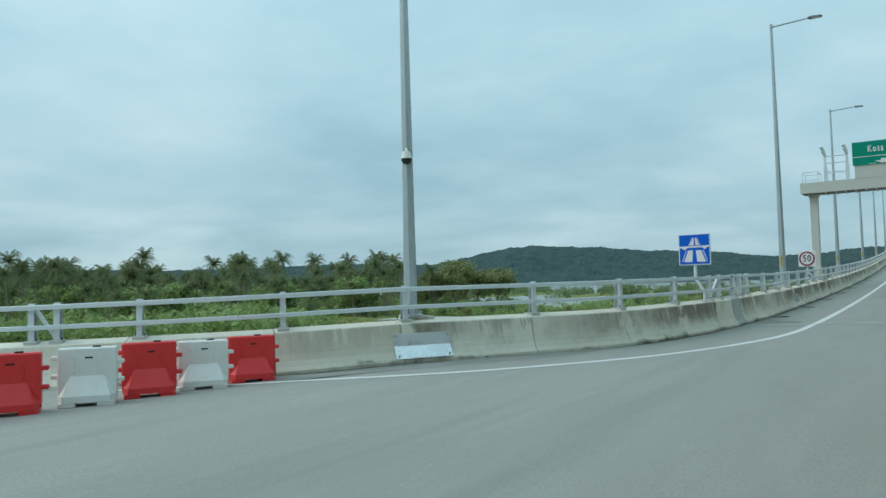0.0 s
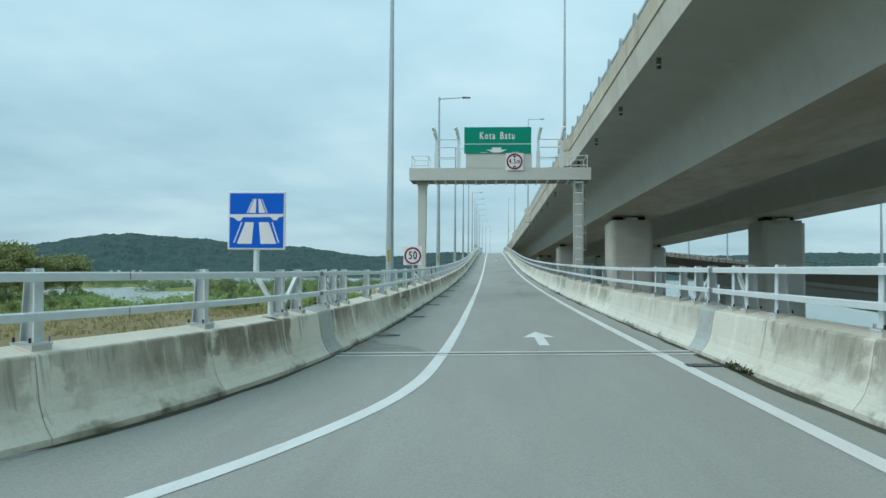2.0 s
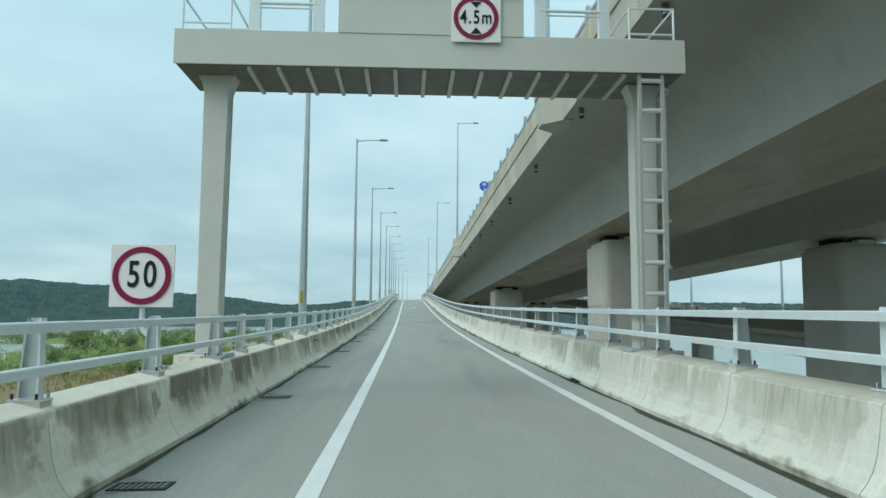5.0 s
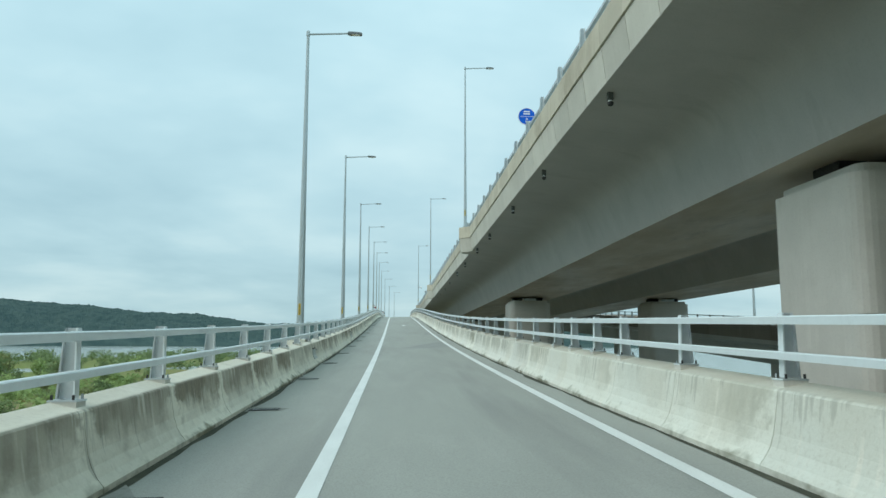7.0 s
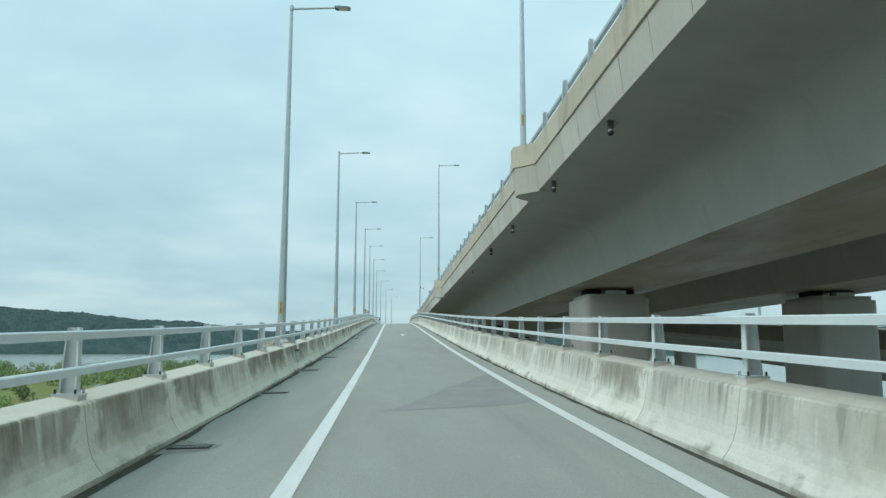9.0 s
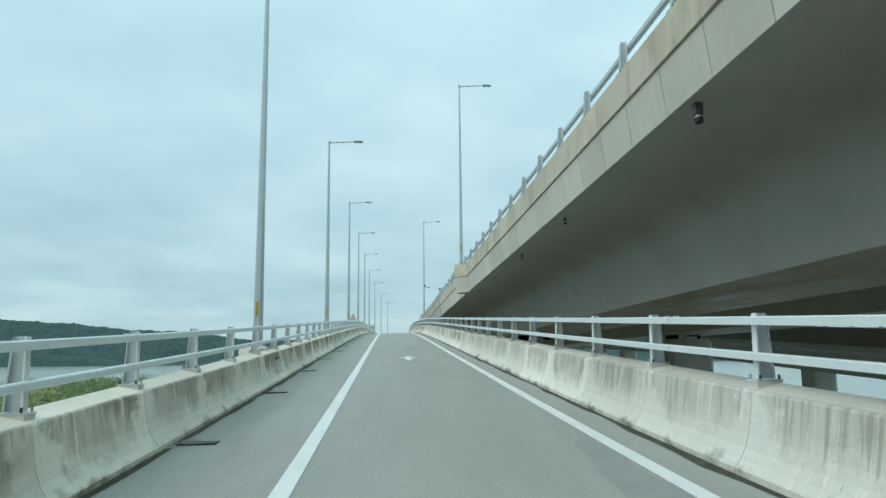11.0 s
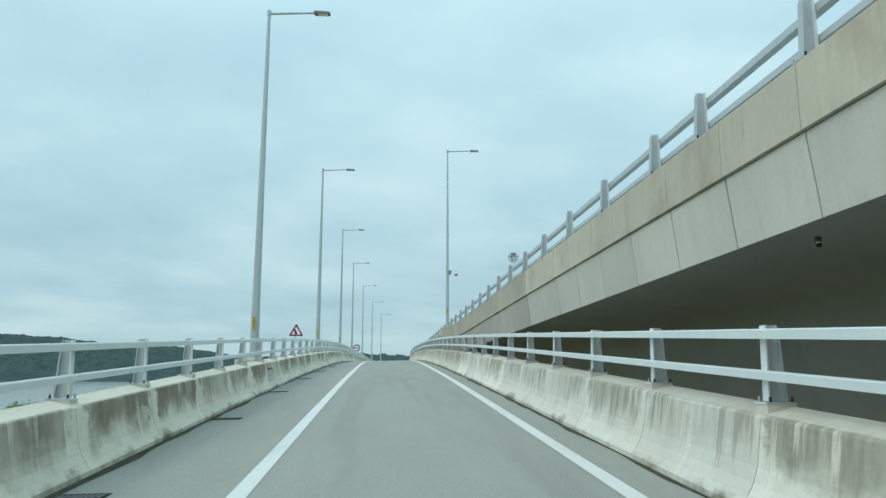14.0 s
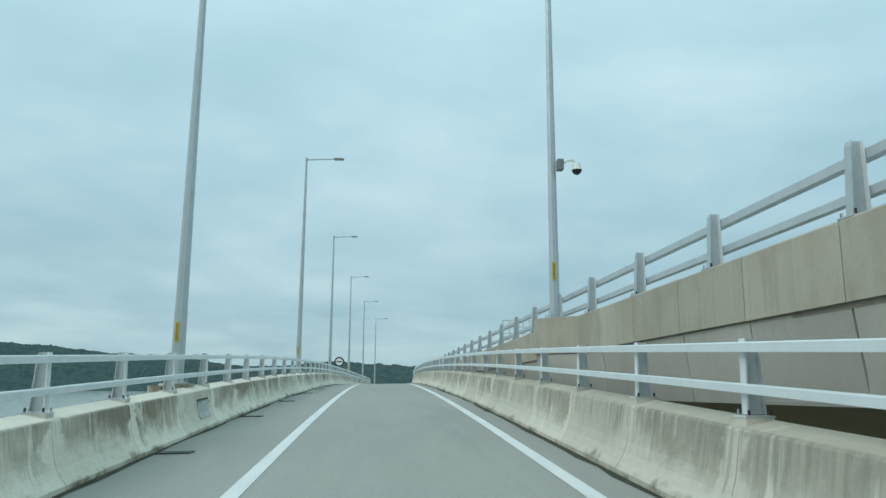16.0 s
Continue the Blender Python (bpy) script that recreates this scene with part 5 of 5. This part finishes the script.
for y in DECK_POSTS:
    if min(abs(y - h) for h in HAUNCH_Y) > 0.3:
        part("post", POST, parent=deck_rail, m=Matrix.Translation((deck_x(y) + 0.13, y, deck_g(0, y) + 0.66)) @ Matrix.Rotation(math.pi, 4, "Z") @ Matrix.Diagonal((1.0, 1.0, 1.03, 1)))
for y in steps(-20, 260, 10)[:-1]:
    for nm, pr in (("top_rail", DTOP), ("middle_rail", DMID)):
        part(nm, swept(nm, deck_x, deck_g, pr, [y + 0.005, y + 5, y + 9.995], 1, deck_steel), parent=deck_rail)


deck_lamp = lamp_model("galvanised street lamp on the viaduct edge", "street lamps along the viaduct", slim=0.8)


def haunch(y):
    """A swelling of the viaduct's edge that carries a lamp post."""
    out = [(0.0, -0.80), (0.53, -0.24), (0.53, 0.24), (0.0, 0.80), (-0.3, 0.80), (-0.3, -0.80)]
    g = deck_g(0, y)
    x = deck_x(y)
    root = thing("lamp_bracket", "concrete bracket swelling from the viaduct edge", "bracket", kind="structure")
    bm = bmesh.new()
    add_prism(bm, [(x - u, y + v) for u, v in out], "z", g + 0.02, g + 0.67)
    part("upper_block", bm, parapet_concrete if y < 152 else darker_parapet, root)
    bm = bmesh.new()
    lo = [(x + 0.125 - u, y + v * 0.97) for u, v in out]
    hi = [(x - u, y + v) for u, v in out]
    a0 = [bm.verts.new((p[0], p[1], g - 0.80)) for p in lo]
    b0 = [bm.verts.new((p[0] + 0.04, p[1], g + 0.005)) for p in hi]
    k = len(lo)
    for i in range(k):
        bm.faces.new((a0[i], a0[(i + 1) % k], b0[(i + 1) % k], b0[i]))
    bm.faces.new(a0)
    bm.faces.new(b0[::-1])
    part("lower_block", bm, fascia_concrete, root)
    part("groove_fill", prism_bm([(x + 0.05 - u, y + v) for u, v in out], "z", g - 0.02, g + 0.03), shaded_concrete, root)
    at = Matrix.Translation((x - 0.17, y, g + 0.67))
    if y == HAUNCH_Y[0]:
        deck_lamp.matrix_basis = at
    else:
        copy_thing(deck_lamp, at)


for y in HAUNCH_Y:
    haunch(y)


# drain outlets under the viaduct's edge
def outlet():
    root = thing("drain_outlet", "small black drain outlet under the viaduct edge", "drain outlet", group="drain outlets under the viaduct")
    part("bracket", box_bm((0, 0, -0.075), (0.125, 0.11, 0.23), 0.008), outlet_grey, root)
    part("pipe", tube_bm((0, 0, -0.185), (0, 0, -0.255), 0.04, n=10), galvanised, root)
    part("flap", tube_bm((0, -0.01, -0.25), (0.0, -0.025, -0.305), 0.068, 0.062, n=10), dark_iron, root)
    return root


o0 = outlet()
OUTLET_Y = [13.5, 20, 26.4, 33.1, 39.2, 45.4, 52, 59.2, 66.2, 73.5, 79.6, 86.75, 92.15, 99.25, 105.4, 113.9, 120.3, 127.0, 132.5, 140.55]
for i, y in enumerate(OUTLET_Y):
    m = Matrix.Translation((float(np.interp(y, [70, 95, 108, 116], [4.55, 4.47, 4.47, 4.58])) + bend(y), y, deck_g(0, y) - 0.75))
    if i == 0:
        o0.matrix_basis = m
    else:
        copy_thing(o0, m if y < 110 else m @ Matrix.Scale(0.6 if y < 123 else 0.42, 4))


# piers
def rounded(w, d, r, n=5):
    out = []
    for cx, cy, a0 in ((w / 2 - r, d / 2 - r, 0), (-w / 2 + r, d / 2 - r, 90), (-w / 2 + r, -d / 2 + r, 180), (w / 2 - r, -d / 2 + r, 270)):
        for k in range(n + 1):
            t0 = radians(a0 + 90 * k / n)
            out.append((cx + r * math.cos(t0), cy + r * math.sin(t0)))
    return out


def pier(x, y, top, w, d, label, bearings=True, group="piers of the viaduct"):
    root = thing("pier", label, "pier", Matrix.Translation((x, y, 0)), group)
    seam = top - 2.75
    part("lower_shaft", prism_bm(rounded(w, d, 0.35), "z", -6.0, seam - 0.02), pier_concrete, root)
    part("upper_shaft", prism_bm(rounded(w, d, 0.35), "z", seam + 0.02, top - (0.16 if bearings else 0)), pier_concrete, root)
    part("seam", prism_bm(rounded(w - 0.06, d - 0.06, 0.33), "z", seam - 0.03, seam + 0.03), fascia_concrete, root)
    if bearings:
        part("seat", prism_bm(rounded(w - 0.34, d - 0.3, 0.2, 3), "z", top - 0.16, top + 0.02), pier_concrete, root)
        for sx in (-0.74, 0.74):
            part("bearing", box_bm((sx, 0, top + 0.155), (0.62, 0.9, 0.275), 0.02), rubber, root)
            part("bearing_plate", box_bm((sx, -0.02, top + 0.04), (0.76, 1.3, 0.05), 0.01), dull_steel, root)
        part("jack_plate", box_bm((0, -1.2, top + 0.10), (0.78, 0.45, 0.16), 0.02), marker_white, root, "pale jacking block between the bearings")


for y in (24.8, 64.6, 104.2, 143.8, 183.6, 223.4, 263.0):
    for s in (-1, 1):
        pier(AXIS + bend(y) + 5.02 * s, y, deck_g(0, y) - 2.75 - 0.29, 2.85, 3.1, "grey rounded concrete pier under the viaduct")
    if y > 60:
        pier(0.27 + bend(y), y, profile(y) - 2.19, 1.8, 1.6, "plain concrete pier under the ramp", False, "piers of the ramps")
    if y > 60:
        pier(mirror_x(y) + 2.72, y, profile(y) - 2.08, 1.8, 1.6, "plain concrete pier under the opposite ramp", False, "piers of the ramps")


# round blue sign and a louvred board on the viaduct
def deck_signs():
    x, y, z = 4.27, 74.95, 9.72
    root = thing("round_blue_sign", "round blue sign with white print on the viaduct", "road sign")
    part("face", disc_bm(0.30, y - 0.015, y + 0.01, x=x, z=z), sign_blue, root)
    part("rim", ring_bm(0.285, 0.30, y - 0.02, y - 0.014, x=x, z=z), sign_white, root)
    for dz, w in ((0.17, 0.22), (0.09, 0.24), (0.0, 0.46), (-0.09, 0.06), (-0.18, 0.10), (-0.18, 0.22)):
        part("print_bar", plate_bm(w, 0.045 if dz else 0.012, 0.005, x + (0.1 if w == 0.22 and dz < 0 else 0), z + dz, y - 0.019), sign_white, root)
    part("post", tube_bm((x, y + 0.03, deck_g(0, y) + 0.70), (x, y + 0.03, z + 0.1), 0.035), dull_steel, root)
    x, y, z = 4.22, 155.6, 9.36
    root = thing("marker_sign", "small white marker board with black print on the railing", "sign")
    part("board", disc_bm(0.17, y - 0.004, y + 0.004, 28, x, z), marker_white, root)
    part("rule", plate_bm(0.32, 0.012, 0.008, x, z + 0.03, y - 0.006), sign_black, root)
    part("letters", text_mesh("BM", 0.12, sign_black, 0.003, 0.85, 1.1), parent=root, m=Matrix.Translation((x, y - 0.008, z + 0.085)))
    part("figure", text_mesh("3.", 0.19, sign_black, 0.003, 0.8, 1.0), parent=root, m=Matrix.Translation((x - 0.035, y - 0.008, z - 0.06)))
    part("small_figure", text_mesh("9", 0.13, sign_black, 0.003, 0.8, 1.0), parent=root, m=Matrix.Translation((x + 0.062, y - 0.008, z - 0.078)))
    part("post", tube_bm((x + 0.03, y + 0.03, deck_g(0, y) + 0.66), (x + 0.03, y + 0.03, z + 0.1), 0.016), white_plastic, root)


deck_signs()


def far_gantry():
    """Open lattice panel on a mast over the far viaduct."""
    x, y, z, w, h = 19.3, 262.0, 15.0, 3.8, 2.7
    root = thing("gantry_frame", "pale steel lattice frame on a distant mast", "gantry")
    for i in range(5):
        part("upright", box_bm((x - w / 2 + w * i / 4, y, z), (0.16, 0.16, h)), gantry_paint, root)
    for i in range(4):
        part("crossbar", box_bm((x, y, z - h / 2 + h * i / 3), (w, 0.12, 0.14)), gantry_paint, root)
    part("mast", tube_bm((x, y + 0.3, deck_g(0, y) - 0.09), (x, y + 0.3, z + h / 2), 0.22, n=10), gantry_paint, root)


far_gantry()


# ---- water-filled barriers at the mouth of the ramp ----
def water_barrier(material, label):
    root = thing("water_filled_barrier", label, "traffic barrier", group="plastic barriers at the ramp mouth")
    bm = bmesh.new()
    add_box(bm, (0, 0, 0.36), (0.19, 0.68, 0.56), 0.016)
    part("shell", bm, material, root)
    # the foot flares on all four sides and is notched in the middle
    for sx in (-1, 1):
        bm = bmesh.new()
        lo = [bm.verts.new((sx * u, v, 0.05)) for u, v in ((0.09, -0.33), (0.22, -0.27), (0.22, 0.27), (0.09, 0.33))]
        mid = [bm.verts.new((sx * u, v, 0.12)) for u, v in ((0.09, -0.33), (0.22, -0.27), (0.22, 0.27), (0.09, 0.33))]
        hi = [bm.verts.new((sx * u, v, 0.33)) for u, v in ((0.09, -0.20), (0.096, -0.19), (0.096, 0.19), (0.09, 0.20))]
        for p0, p1 in ((lo, mid), (mid, hi)):
            for k in range(4):
                bm.faces.new((p0[k], p0[(k + 1) % 4], p1[(k + 1) % 4], p1[k]))
        bm.faces.new(lo)
        bm.faces.new(hi)
        part("flared_base", bm, material, root)
    for yy in (-0.22, 0.22):
        part("foot", box_bm((0, yy, 0.027), (0.42, 0.20, 0.054), 0.008), material, root)
    for z in (0.27, 0.47):
        part("lug", box_bm((0, 0.375, z), (0.10, 0.09, 0.05), 0.012), material, root)
        part("lug", box_bm((0, -0.375, z + 0.06), (0.10, 0.09, 0.05), 0.012), material, root)
    for sx in (-1, 1):
        for yy in (-0.15, 0.15):
            part("stiffener", box_bm((sx * 0.098, yy, 0.46), (0.02, 0.035, 0.20), 0.008), material, root)
        part("label_strip", box_bm((sx * 0.097, 0.02, 0.53), (0.006, 0.09, 0.018)), sign_black, root)
    part("filler_cap", tube_bm((0, 0.1, 0.63), (0, 0.1, 0.655), 0.05, n=12), rubber, root)
    return root


wb_r = water_barrier(red_plastic, "red plastic water-filled barrier on the asphalt")
wb_w = water_barrier(white_plastic, "white plastic water-filled barrier on the asphalt")
spots = [(-7.02, 10.78, -31), (-7.10, 9.96, -37), (-7.20, 9.16, -32), (-7.30, 8.36, -38), (-7.5, 7.5, -34), (-7.66, 6.65, -30)]
for i, (x, y, rz) in enumerate(spots):
    m = pose(x, y, road_z(x, y), 0, 0, rz) @ Matrix.Diagonal((1, 1, 1.06, 1))
    model = wb_r if i % 2 == 0 else wb_w
    if i < 2:
        model.matrix_basis = m
    else:
        copy_thing(model, m)


# ---- vegetation ----
def leaf_cloud(name, blobs, count, size, material, seed):
    """Many small leaves through a set of blobs (centre, radii), denser towards their skins."""
    rnd = random.Random(seed)
    verts, faces = [], []
    weights = [b[1][0] * b[1][1] for b in blobs]
    for _ in range(count):
        c, r = rnd.choices(blobs, weights)[0]
        d = Vector((rnd.gauss(0, 1), rnd.gauss(0, 1), rnd.gauss(0, 1))).normalized()
        f = rnd.uniform(0.5, 1.05) if rnd.random() < 0.86 else rnd.uniform(1.0, 1.4)
        p = Vector((c[0] + d.x * r[0] * f, c[1] + d.y * r[1] * f, c[2] + d.z * r[2] * f))
        q = Euler((rnd.uniform(-1.0, 1.0), rnd.uniform(-1.0, 1.0), rnd.uniform(0, 6.3))).to_quaternion()
        s = size * rnd.uniform(0.6, 1.4)
        k = len(verts)
        for u, v in ((-0.5, 0), (0, -0.28), (0.55, 0), (0, 0.28)):
            verts.append(p + q @ Vector((u * s, v * s, 0.06 * s * (u > 0.5))))
        faces.append((k, k + 1, k + 2, k + 3))
    return mesh_of(name, verts, faces, material)


def palm_model(seed, height):
    rnd = random.Random(seed)
    root = thing("palm_tree", "tall slender coconut palm with drooping fronds", "palm tree", group="coconut palms behind the marsh")
    bm = bmesh.new()
    lean = Vector((rnd.uniform(-0.9, 0.9), rnd.uniform(-0.9, 0.9), 0))
    pts = [Vector((lean.x * (f ** 1.6), lean.y * (f ** 1.6), height * f)) for f in np.linspace(0, 1, 7)]
    for i, (p0, p1) in enumerate(zip(pts, pts[1:])):
        add_tube(bm, p0, p1, 0.16 - 0.012 * i, 0.15 - 0.012 * i, 7)
    part("trunk", bm, bark, root)
    verts, faces = [], []
    top = pts[-1]
    for k in range(46):
        ang = 2 * math.pi * (k * 0.382 + rnd.uniform(-0.03, 0.03))
        rise = rnd.uniform(-0.7, 1.8)
        ln = rnd.uniform(2.6, 3.7)
        out = Vector((math.cos(ang), math.sin(ang), 0))
        sidev = Vector((-out.y, out.x, 0))
        prev = None
        for j in range(19):
            f = j / 18
            p = top + out * (ln * f * (1.0 - 0.22 * max(0, rise))) + Vector((0, 0, ln * (rise * f - (0.50 + 0.55 * max(0, rise)) * f * f)))
            if prev is not None:
                for s in (-1, 1):
                    wdt = 0.60 * math.sin(math.pi * min(1, 0.14 + f * 0.84)) * rnd.uniform(0.75, 1.1)
                    b0 = len(verts)
                    tip = prev.lerp(p, 0.4) + sidev * (s * wdt * 0.75) + Vector((0, 0, -0.62 * wdt)) + out * 0.30 * wdt
                    verts += [prev - Vector((0, 0, 0.02)), prev.lerp(p, 0.62), tip]
                    faces.append((b0, b0 + 1, b0 + 2))
            prev = p
    part("crown", mesh_of("crown", verts, faces, palm_leaf), parent=root)
    return root


def tree_model(seed, height, spread, label, leaf, count, size):
    rnd = random.Random(seed)
    root = thing("tree", label, "tree", group="trees by the shore")
    bm = bmesh.new()
    add_tube(bm, (0, 0, -0.3), (0.1, 0, height * 0.4), 0.28, 0.2, 8)
    blobs = []
    for k in range(19):
        ang = rnd.uniform(0, 6.28)
        rr = spread * rnd.uniform(0.1, 0.85)
        c = (rr * math.cos(ang), rr * math.sin(ang), height * rnd.uniform(0.42, 0.88))
        add_tube(bm, (0.1, 0, height * 0.36), (c[0] * 0.85, c[1] * 0.85, c[2]), 0.1, 0.03, 6)
        s = rnd.uniform(0.15, 0.33) * spread
        blobs.append((c, (s, s, s * 0.72)))
    part("trunk", bm, bark, root)
    part("crown", leaf_cloud("crown", blobs, count, size, leaf, seed), parent=root)
    return root


def bush_model(seed, leaf, label):
    rnd = random.Random(seed)
    root = thing("bush", label, "bush", group="bushes on the marsh")
    blobs = []
    bm = bmesh.new()
    for k in range(7):
        ang = rnd.uniform(0, 6.28)
        rr = rnd.uniform(0.0, 1.5)
        c = (rr * math.cos(ang), rr * math.sin(ang), rnd.uniform(0.6, 2.2))
        s = rnd.uniform(0.6, 1.1)
        blobs.append((c, (s, s, s * 0.8)))
        add_tube(bm, (c[0] * 0.2, c[1] * 0.2, -0.2), c, 0.05, 0.02, 5)
    part("trunk", bm, bark, root)
    part("crown", leaf_cloud("crown", blobs, 520, 0.36, leaf, seed), parent=root)
    return root


def scatter(model, spots, s0, s1, used):
    for x, y in spots:
        s = random.uniform(s0, s1)
        m = Matrix.Translation((x, y, land_height(x, y) - 0.1)) @ Matrix.Rotation(random.uniform(0, 6.28), 4, "Z") @ Matrix.Diagonal((s, s, s * random.uniform(0.85, 1.15), 1))
        if model not in used:
            model.matrix_basis = m
            used.add(model)
        else:
            q = copy_thing(model, Matrix.Identity(4))
            q.matrix_basis = m


def polar(ang, dist, cy=8.0):
    return (-dist * math.sin(radians(ang)), cy + dist * math.cos(radians(ang)))


used = set()
palms = [palm_model(11, 9.4), palm_model(12, 8.2), palm_model(13, 9.9), palm_model(14, 7.4)]
rp = random.Random(5)
spots = []
for k in range(285):
    ang, dist = rp.uniform(37.5, 78), rp.uniform(96, 150)
    # the grove thins out towards the shore
    if ang > 47 or rp.random() < 0.5:
        spots.append(polar(ang, dist))
for k in range(6):
    spots.append(polar(35.2 + 1.2 * k, rp.uniform(100, 112)))
for k, sp in enumerate(spots):
    away = math.hypot(sp[0], sp[1] - 8) / 120
    scatter(palms[k % 4], [sp], 0.58 * away, 0.86 * away, used)

trees = [tree_model(21, 8.6, 6.2, "broad rounded tree with olive leaves", tree_leaf, 4600, 0.52), tree_model(22, 6.5, 4.6, "low green tree at the edge of the palms", bush_leaf, 2800, 0.5)]
for k, (ang, dist) in enumerate([(31.2, 122), (33.0, 118), (34.6, 112), (29.6, 128), (36.0, 120), (41, 100), (47, 104), (55, 98), (62, 102), (70, 96), (44, 118), (51, 122), (58, 120), (66, 118), (74, 115)]):
    scatter(trees[0] if k < 4 else trees[1], [polar(ang, dist)], 0.74, 0.96, used)

bushes = [bush_model(31, bush_leaf, "leafy green mangrove bush on the marsh"), bush_model(32, dark_leaf, "dark green mangrove bush on the marsh"), bush_model(33, tree_leaf, "olive mangrove bush on the marsh")]
spots = []
for k in range(40):
    spots.append(polar(rp.uniform(36, 80), rp.uniform(84, 104)))
while len(spots) < 150:
    ang, dist = rp.uniform(9, 38), rp.uniform(90, 150)
    # a gap in the scrub lets the water through
    if not 20 < ang < 29.5 or (dist < 112 and rp.random() < 0.25):
        spots.append(polar(ang, dist))
for k in range(64):
    spots.append((rp.uniform(-110, -38), rp.uniform(108, 195)))
for k, (x, y) in enumerate(spots):
    if land_height(x, y) > WATER_Z + (0.1 if y < 170 else -0.25):
        low = 40 <= k < 150
        scatter(bushes[k % 3], [(x, y)], 0.34 if low else 0.5, 0.70 if low else 1.15, used)


def far_scrub():
    """Mangroves on the mud banks far along the ramp."""
    rnd = random.Random(61)
    blobs = []
    while len(blobs) < 420:
        x, y = rnd.uniform(-230, -30), rnd.uniform(200, 420)
        if land_height(x, y) < WATER_Z - 0.3:
            continue
        s = rnd.uniform(0.9, 2.4)
        blobs.append(((x, y, land_height(x, y) + s * 0.6), (s, s, s * 0.75)))
    ob = part("mangrove_scrub", leaf_cloud("mangrove_scrub", blobs, 40000, 0.6, dark_leaf, 62))
    tagged(ob, "distant dark green mangrove scrub on mud banks", "mangroves", kind="stuff")


far_scrub()


def shore_scrub():
    """Low unbroken scrub in front of the water."""
    rnd = random.Random(64)
    blobs = []
    for k in range(330):
        x, y = polar(rnd.uniform(8, 37), rnd.uniform(92, 138))
        s = rnd.uniform(0.45, 1.15)
        if land_height(x, y) > WATER_Z + 0.1:
            blobs.append(((x, y, land_height(x, y) + s * 0.4), (s * 1.3, s * 1.3, s * 0.75)))
    ob = part("shore_scrub", leaf_cloud("shore_scrub", blobs, 30000, 0.34, bush_leaf, 65))
    tagged(ob, "low green mangrove scrub along the shore", "scrub", kind="stuff")


shore_scrub()


def undergrowth():
    """Dense dark scrub under the palms."""
    rnd = random.Random(77)
    blobs = []
    for k in range(230):
        x, y = polar(rnd.uniform(36.5, 80), rnd.uniform(104, 152))
        open_edge = x > -88
        s = rnd.uniform(1.0, 1.9) if open_edge else rnd.uniform(1.6, 3.0)
        blobs.append(((x, y, LAND_Z + rnd.uniform(0.4, 1.4 if open_edge else 3.4)), (s, s, s * 0.8)))
    for k in range(170):
        x, y = polar(rnd.uniform(43, 82), rnd.uniform(62, 106))
        s = rnd.uniform(0.8, 1.7)
        blobs.append(((x, y, land_height(x, y) + s * rnd.uniform(0.3, 0.9)), (s, s, s * 0.8)))
    ob = part("undergrowth", leaf_cloud("undergrowth", blobs, 60000, 0.65, bush_leaf, 78))
    tagged(ob, "dense dark green scrub beneath the palms", "undergrowth", kind="stuff")


def grass(name, label, material, count, x0, x1, y0, y1, spread, seed):
    rnd = random.Random(seed)
    verts, faces = [], []
    while len(faces) < count:
        x, y = rnd.uniform(x0, x1), rnd.uniform(y0, y1)
        if rnd.random() > spread / (6 + abs(x)) or noise.noise((x * 0.07, y * 0.07, 2)) < -0.25:
            continue
        z = land_height(x, y)
        if z < WATER_Z + 0.15:
            continue
        hgt = rnd.uniform(0.12, 0.45)
        for k in range(5):
            a0 = rnd.uniform(0, 6.28)
            r = rnd.uniform(0.02, 0.25)
            px, py = x + r * math.cos(a0), y + r * math.sin(a0)
            b0 = len(verts)
            w = 0.035 + 0.02 * rnd.random()
            verts += [(px - w * math.sin(a0), py + w * math.cos(a0), z - 0.05), (px + w * math.sin(a0), py - w * math.cos(a0), z - 0.05), (px + 0.3 * hgt * math.cos(a0), py + 0.3 * hgt * math.sin(a0), z + hgt)]
            faces.append((b0, b0 + 1, b0 + 2))
    tagged(part(name, mesh_of(name, verts, faces, material)), label, "grass", kind="stuff")


undergrowth()
weeds = leaf_cloud("weed_clump", [((0, 0.0, 0.02), (0.07, 0.34, 0.07)), ((0.03, 0.32, 0.02), (0.05, 0.22, 0.05)), ((0.02, -0.34, 0.02), (0.05, 0.2, 0.04))], 1100, 0.03, moss_leaf, 83)
for y, label in ((21.7, "low dark moss and weeds at the foot of the barrier"), (46.2, "small patch of dark moss at the foot of the barrier")):
    x = right_x(y) - 0.02
    clump = part("weed_clump", weeds, m=Matrix.Translation((x, y, road_z(x, y))) @ Matrix.Scale(1.0 if y < 30 else 0.7, 4))
    tagged(clump, label, "weeds", "weeds in the gutter")
grass("turf_grass", "rough green grass beyond the dry marsh", turf_leaf, 30000, -95, -38, 10, 120, 90, 98)
grass("marsh_grass", "dry brown and green marsh grass", grass_leaf, 30000, -44, -4.5, 14, 135, 22, 99)
